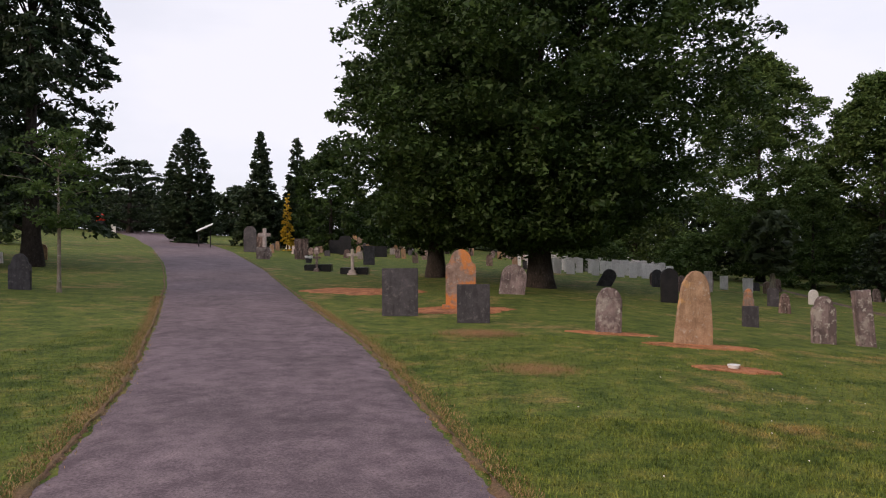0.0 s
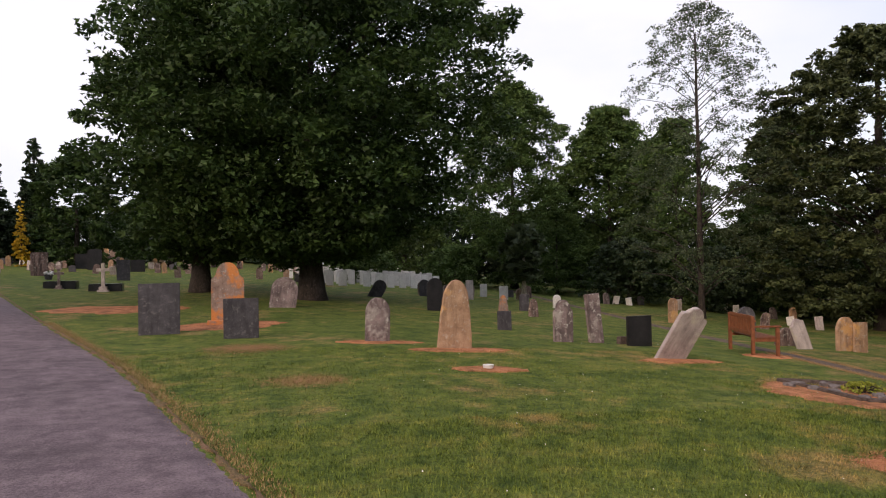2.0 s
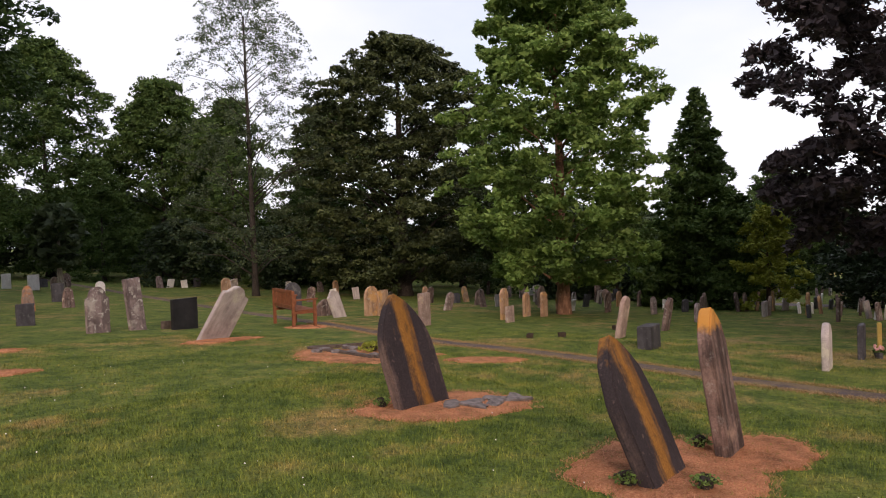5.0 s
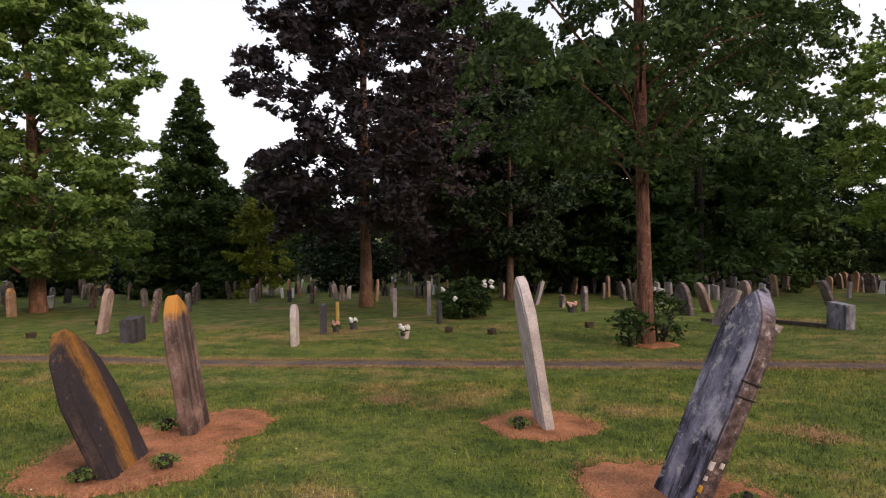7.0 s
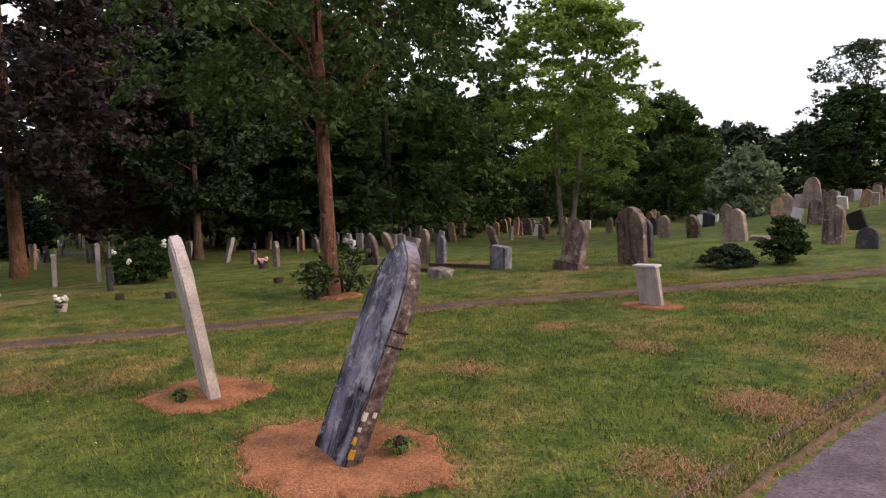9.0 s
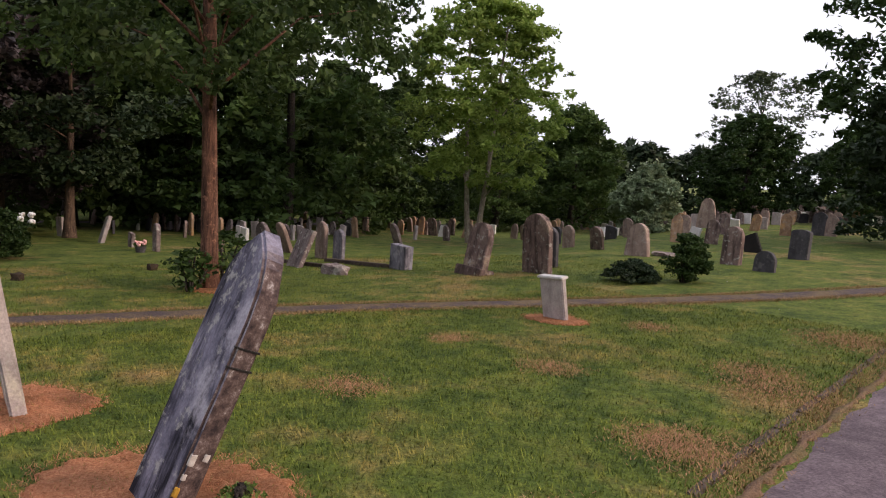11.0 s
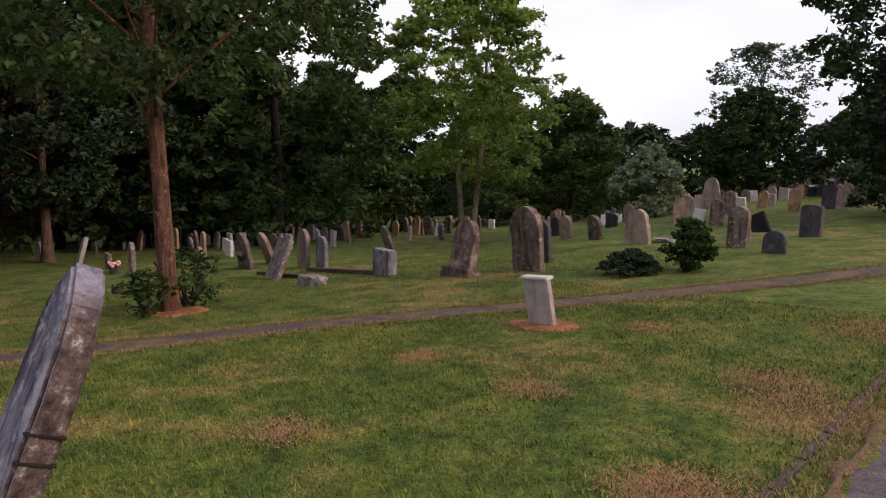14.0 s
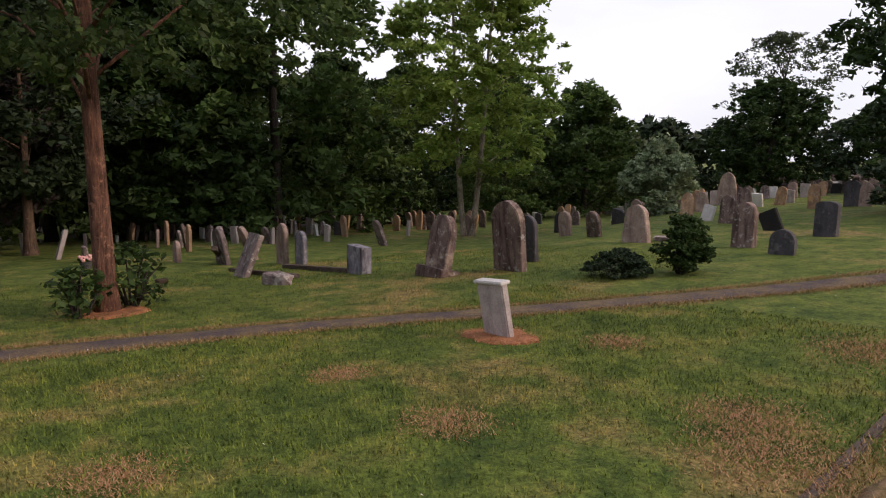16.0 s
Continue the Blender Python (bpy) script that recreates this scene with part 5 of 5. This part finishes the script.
for z in (0.47, 0.82):
    part("back_rail", box(bmesh.new(), -0.622, 0.622, 0.235, 0.285, z, z + 0.075, 0.008), m_wood, bench)
for i in range(13):
    sx = -0.57 + i * 0.095
    part("back_slat", box(bmesh.new(), sx - 0.036, sx + 0.036, 0.248, 0.272, 0.546, 0.819, 0.004), m_wood, bench)

# silver edge of the black stone and the white cap of the small one
bm = box(bmesh.new(), -0.185, 0.185, -0.055, 0.055, 0.0, 0.028, 0.008)
cap = part("cap", bm, STONES["white"], capped, "white stone cap")
cap.matrix_basis = pose(0, 0, 0.46)


def flower_pot(x, y, r, h, material, flowers, label, seed):
    top = new("flower_pot")
    top.matrix_basis = pose(x, y, gz(x, y) - 0.01)
    tagged(top, label, "flower pot")
    bm = bmesh.new()
    bmesh.ops.create_cone(bm, cap_ends=True, segments=16, radius1=r * 0.75, radius2=r, depth=h, matrix=Matrix.Translation((0, 0, h / 2)))
    part("pot", bm, material, top)
    rg = np.random.default_rng(seed)
    if flowers:
        for k in range(5):
            blossom("blossom", flowers, (r * 0.7 * math.cos(k * 1.3), r * 0.7 * math.sin(k * 1.3), h + 0.05 + 0.03 * (k % 2)), r * 0.6, top, rg)
        q = leaf_cloud(rg, np.array([[0, 0, h + 0.02]]), np.array([r * 1.2]), 160, 0.06, corners=4)
        link("leaves", raw_mesh("leaves", q, 160, 4), LEAVES["mid"], top)
    return top


flower_pot(3.97, 9.12, 0.085, 0.07, m_white, None, "small white pot lying on dead grass", 1)
flower_pot(11.55, -1.08, 0.09, 0.13, STONES["pale"], m_petal, "stone flower pot with white flowers", 2)
flower_pot(12.9, 0.15, 0.07, 0.1, STONES["dark"], m_pinkpetal, "dark pot with pink and white flowers", 3)
flower_pot(13.3, -0.15, 0.08, 0.12, STONES["dark"], m_petal, "dark pot with white flowers", 4)
flower_pot(16.2, -5.2, 0.12, 0.14, STONES["dark"], m_pinkpetal, "dark pot with red and white flowers", 5)
flower_pot(-7.2, 37.0, 0.2, 0.25, STONES["dark"], m_petal, "pot with white flowers beside a brown stone", 6)
for i, (vx, vy) in enumerate([(12.4, -1.9), (11.9, -2.6), (12.67, -4.57), (13.0, 5.6), (12.4, 6.0), (15.4, 5.4), (12.2, -5.7)]):
    rubble(vx, vy, 0.1, 0.08, 0.11, "small dark grave vase in the grass", 40 + i, i * 50, m_soil, "grave_vase")
rubble(10.9, -7.0, 0.3, 0.14, 0.17, "fallen grey headstone lying in the grass", 60, 25, STONES["grey"], "fallen_headstone")
rubble(9.0, -13.2, 0.28, 0.2, 0.07, "flat broken stone lying in the grass", 61, 10, STONES["grey"], "fallen_headstone")
bm = box(bmesh.new(), -0.03, 0.03, -0.03, 0.03, -0.1, 0.5, 0.006)
post = part("wooden_marker", bm, m_yellow)
post.matrix_basis = pose(13.7, 0.18, gz(13.7, 0.18), 0, 0, 20)
tagged(post, "yellow wooden grave marker post", "marker")
bm = box(bmesh.new(), -0.5, 0.5, -0.05, 0.05, -0.05, 0.05, 0.01)
plank = part("fallen_beam", bm, m_kerb)
plank.matrix_basis = pose(15.0, -7.4, gz(15.0, -7.4) + 0.18, 0, 22, -30)
tagged(plank, "dark stone rail leaning on a low grave", "stone")

# lane-side bin with red flowers, and the slanted notice board
ob = new("memorial_block")
ob.matrix_basis = pose(-35.1, 70.4, gz(-35.1, 70.4)) @ Matrix.Diagonal((1.6, 1.6, 1.6, 1))
tagged(ob, "dark memorial block topped with red flowers", "memorial")
part("block", box(bmesh.new(), -0.3, 0.3, -0.25, 0.25, -0.1, 0.75, 0.02), STONES["black"], ob)
blossom("flowers", m_red, (0, 0, 0.9), 0.36, ob, np.random.default_rng(8))
stone(-33.9, 70.6, 0.95, 0.5, "flat", "white")
board = new("notice_board")
board.matrix_basis = pose(-17.0, 49.0, gz(-17.0, 49.0), 0, 0, 15) @ Matrix.Diagonal((0.95, 0.95, 1.55, 1))
tagged(board, "slanted white notice board on two posts", "sign")
for sx in (-0.42, 0.42):
    part("post", box(bmesh.new(), sx - 0.04, sx + 0.04, -0.04, 0.04, -0.1, 0.78, 0.006), m_iron, board)
bm = box(bmesh.new(), -0.62, 0.62, -0.4, 0.4, -0.02, 0.02, 0.006)
bmesh.ops.transform(bm, matrix=pose(0, 0, 0.92, 6, -16, 0), verts=bm.verts)
part("panel", bm, m_white, board, "white slanted panel")

# kerb stones along the east edge of the lane
for i in range(24):
    y0 = -9.4 + i * 0.42
    y1 = y0 + 0.40
    if y0 > -4.4 and i % 3 == 0:
        continue
    a, c = Vector((float(edge_x(y0)) + 0.17, y0, 0)), Vector((float(edge_x(y1)) + 0.17, y1, 0))
    a.z, c.z = gz(a.x, a.y), gz(c.x, c.y)
    d = c - a
    bm = box(bmesh.new(), 0.0, d.length, -0.03, 0.03, -0.1, -0.004, 0.006)
    ob = part("kerb_stone", bm, m_kerb)
    ob.matrix_basis = Matrix.Translation(a) @ d.to_track_quat("X", "Z").to_matrix().to_4x4()
    tagged(ob, "sunken weathered edging stone beside the lane", "kerb", "lane edging")

# ---------------------------------------------------------------- grass
def grass(name, label, n, xr, yr, material, rng, keep, lo, hi):
    p = np.stack([xr[0] + (xr[1] - xr[0]) * rng.random(n), yr[0] + (yr[1] - yr[0]) * rng.random(n)], 1)
    p = p[keep(p[:, 0], p[:, 1], rng)]
    n = len(p)
    z = ground_z(p[:, 0], p[:, 1]) - 0.012
    a = rng.random(n) * 6.283
    ln = lo + (hi - lo) * rng.random(n) ** 2
    lean = 0.35 + 0.7 * rng.random(n)
    s = 0.0022 + 0.0022 * rng.random(n)
    b0 = np.stack([p[:, 0] - np.sin(a) * s, p[:, 1] + np.cos(a) * s, z], 1)
    b1 = np.stack([p[:, 0] + np.sin(a) * s, p[:, 1] - np.cos(a) * s, z], 1)
    tip = np.stack([p[:, 0] + np.cos(a) * ln * lean, p[:, 1] + np.sin(a) * ln * lean, z + ln], 1)
    v = np.stack([b0, b1, tip], 1).reshape(-1, 3)
    tagged(link(name, raw_mesh(name, v, n, 3), material), label, "grass", kind="stuff")


def on_turf(x, y, rng):
    off = x - edge_x(y)
    return ((off > 0.02) | (off < -lane_w(y) - 0.02)) & (np.abs(x - path_x(y)) > 0.27 - 0.1 * rng.random(len(x)))


def edge_grass(name, label, n, yr, lines, spread, rng):
    """Dry blades that fringe the given lines, each a function of y."""
    ys = yr[0] + (yr[1] - yr[0]) * rng.random(n)
    which = rng.integers(0, len(lines), n)
    xs = np.choose(which, [f(ys) for f in lines]) + spread * rng.normal(size=n) * (0.5 + 0.9 * rng.random(n))
    z, a = ground_z(xs, ys) - 0.004, rng.random(n) * 6.283
    ln = 0.01 + 0.026 * rng.random(n) ** 1.6
    s = 0.002 + 0.002 * rng.random(n)
    v = np.stack([np.stack([xs - np.sin(a) * s, ys + np.cos(a) * s, z], 1), np.stack([xs + np.sin(a) * s, ys - np.cos(a) * s, z], 1),
                  np.stack([xs + np.cos(a) * ln * 0.8, ys + np.sin(a) * ln * 0.8, z + ln], 1)], 1).reshape(-1, 3)
    tagged(link(name, raw_mesh(name, v, n, 3), m_dryblade), label, "grass", kind="stuff")


rng = np.random.default_rng(9)
grass("grass", "short mown green grass blades", 330000, (0.3, 7.5), (-9, 6), m_blade, rng, on_turf, 0.01, 0.042)
grass("grass", "short mown green grass blades", 170000, (-6, 9.5), (2, 12), m_blade, rng, on_turf, 0.012, 0.045)
grass("grass", "short mown green grass blades", 110000, (7.0, 14.0), (-12, 8), m_blade, rng, on_turf, 0.015, 0.05)
edge_grass("verge_grass", "dry yellow grass along the lane edges", 52000, (-11, 18), [lambda y: edge_x(y) + 0.08, lambda y: edge_x(y) - lane_w(y) - 0.08], 0.08, rng)
edge_grass("path_side_grass", "dry grass along the footpath edges", 60000, (-12, 12), [lambda y: path_x(y) + 0.3, lambda y: path_x(y) - 0.3], 0.06, rng)


def worn_turf(spots):
    """Thin, scorched turf: dry blades, thickest in the middle of each patch."""
    rng = np.random.default_rng(12)
    tri = []
    for x, y, r in spots:
        n = int(13000 * r * r) + 250
        q = rng.normal(size=(n, 2)) * r * 0.46 * np.array((1.0, 0.8))
        q = q[np.linalg.norm(q, axis=1) < r * (0.75 + 0.35 * rng.random(n))] + (x, y)
        for px, py in q:
            a, ln = rng.random() * 6.283, 0.012 + 0.02 * rng.random()
            z = gz(px, py) - 0.005
            c, s = math.cos(a), math.sin(a)
            tri += [(px - s * 0.0024, py + c * 0.0024, z), (px + s * 0.0024, py - c * 0.0024, z), (px + c * ln, py + s * ln, z + ln * (0.25 + 0.5 * rng.random()))]
    tagged(link("scorched_grass", raw_mesh("scorched_grass", np.array(tri), len(tri) // 3, 3), m_scorched), "scorched straw-coloured patches in the lawn", "grass", kind="stuff")


worn_turf([(5.85, -5.5, 0.3), (3.55, -6.74, 0.45), (3.21, -6.35, 0.5), (5.11, -7.48, 0.32), (2.62, -3.65, 0.4), (2.9, -4.89, 0.5), (3.58, -8.39, 0.6), (4.55, -5.5, 0.35),
           (3.07, -4.85, 0.35), (0.69, 12.1, 0.9), (2.0, 0.2, 0.35), (1.5, 2.6, 0.4), (6.6, -0.8, 0.3), (4.9, -3.9, 0.35), (1.2, 8.5, 0.7)])


def daisies(n, xr, yr):
    """Clover and daisy heads in the lawn."""
    rng = np.random.default_rng(15)
    p = np.stack([xr[0] + (xr[1] - xr[0]) * rng.random(n), yr[0] + (yr[1] - yr[0]) * rng.random(n)], 1)
    p = p[on_turf(p[:, 0], p[:, 1], rng)]
    quads = []
    for px, py in p:
        r, z, a = 0.003 + 0.005 * rng.random(), gz(px, py) + 0.025, rng.random() * 6.283
        quads += [(px + r * math.cos(a + k), py + r * math.sin(a + k), z + 0.004 * math.sin(a + k)) for k in (0, 1.57, 3.14, 4.71)]
    tagged(link("daisies", raw_mesh("daisies", np.array(quads), len(quads) // 4, 4), m_petal), "tiny white daisies and clover heads in the lawn", "flowers", kind="stuff")


daisies(300, (1, 12), (-11, 13))

# iron cramps and pale lichen on the edge of the leaning violet stone
for cz in (0.67, 0.75):
    part("iron_cramp", box(bmesh.new(), -0.217, -0.2, -0.055, 0.055, cz, cz + 0.008, 0.002), m_iron, cramped, "rusty iron cramp")
m_lichen = plain_mat("pale_crusty_lichen", (0.36, 0.33, 0.32), (0.58, 0.54, 0.52), 40, 0.95)
m_gold = plain_mat("golden_lichen", (0.30, 0.16, 0.02), (0.50, 0.30, 0.05), 40, 0.95)
for k, (ly, cz, sy, sz, mt) in enumerate([(0.03, 0.30, 0.022, 0.035, m_lichen), (-0.02, 0.315, 0.018, 0.022, m_lichen), (0.035, 0.23, 0.016, 0.02, m_lichen), (0.04, 0.17, 0.02, 0.03, m_gold), (0.03, 0.10, 0.024, 0.04, m_gold)]):
    bm = bmesh.new()
    lump(bm, (-0.208, ly, cz), 0.008, sy * 0.8, sz * 1.1, 70 + k)
    part("lichen_patch", bm, mt, cramped, "pale crusty lichen" if mt is m_lichen else "golden yellow lichen")
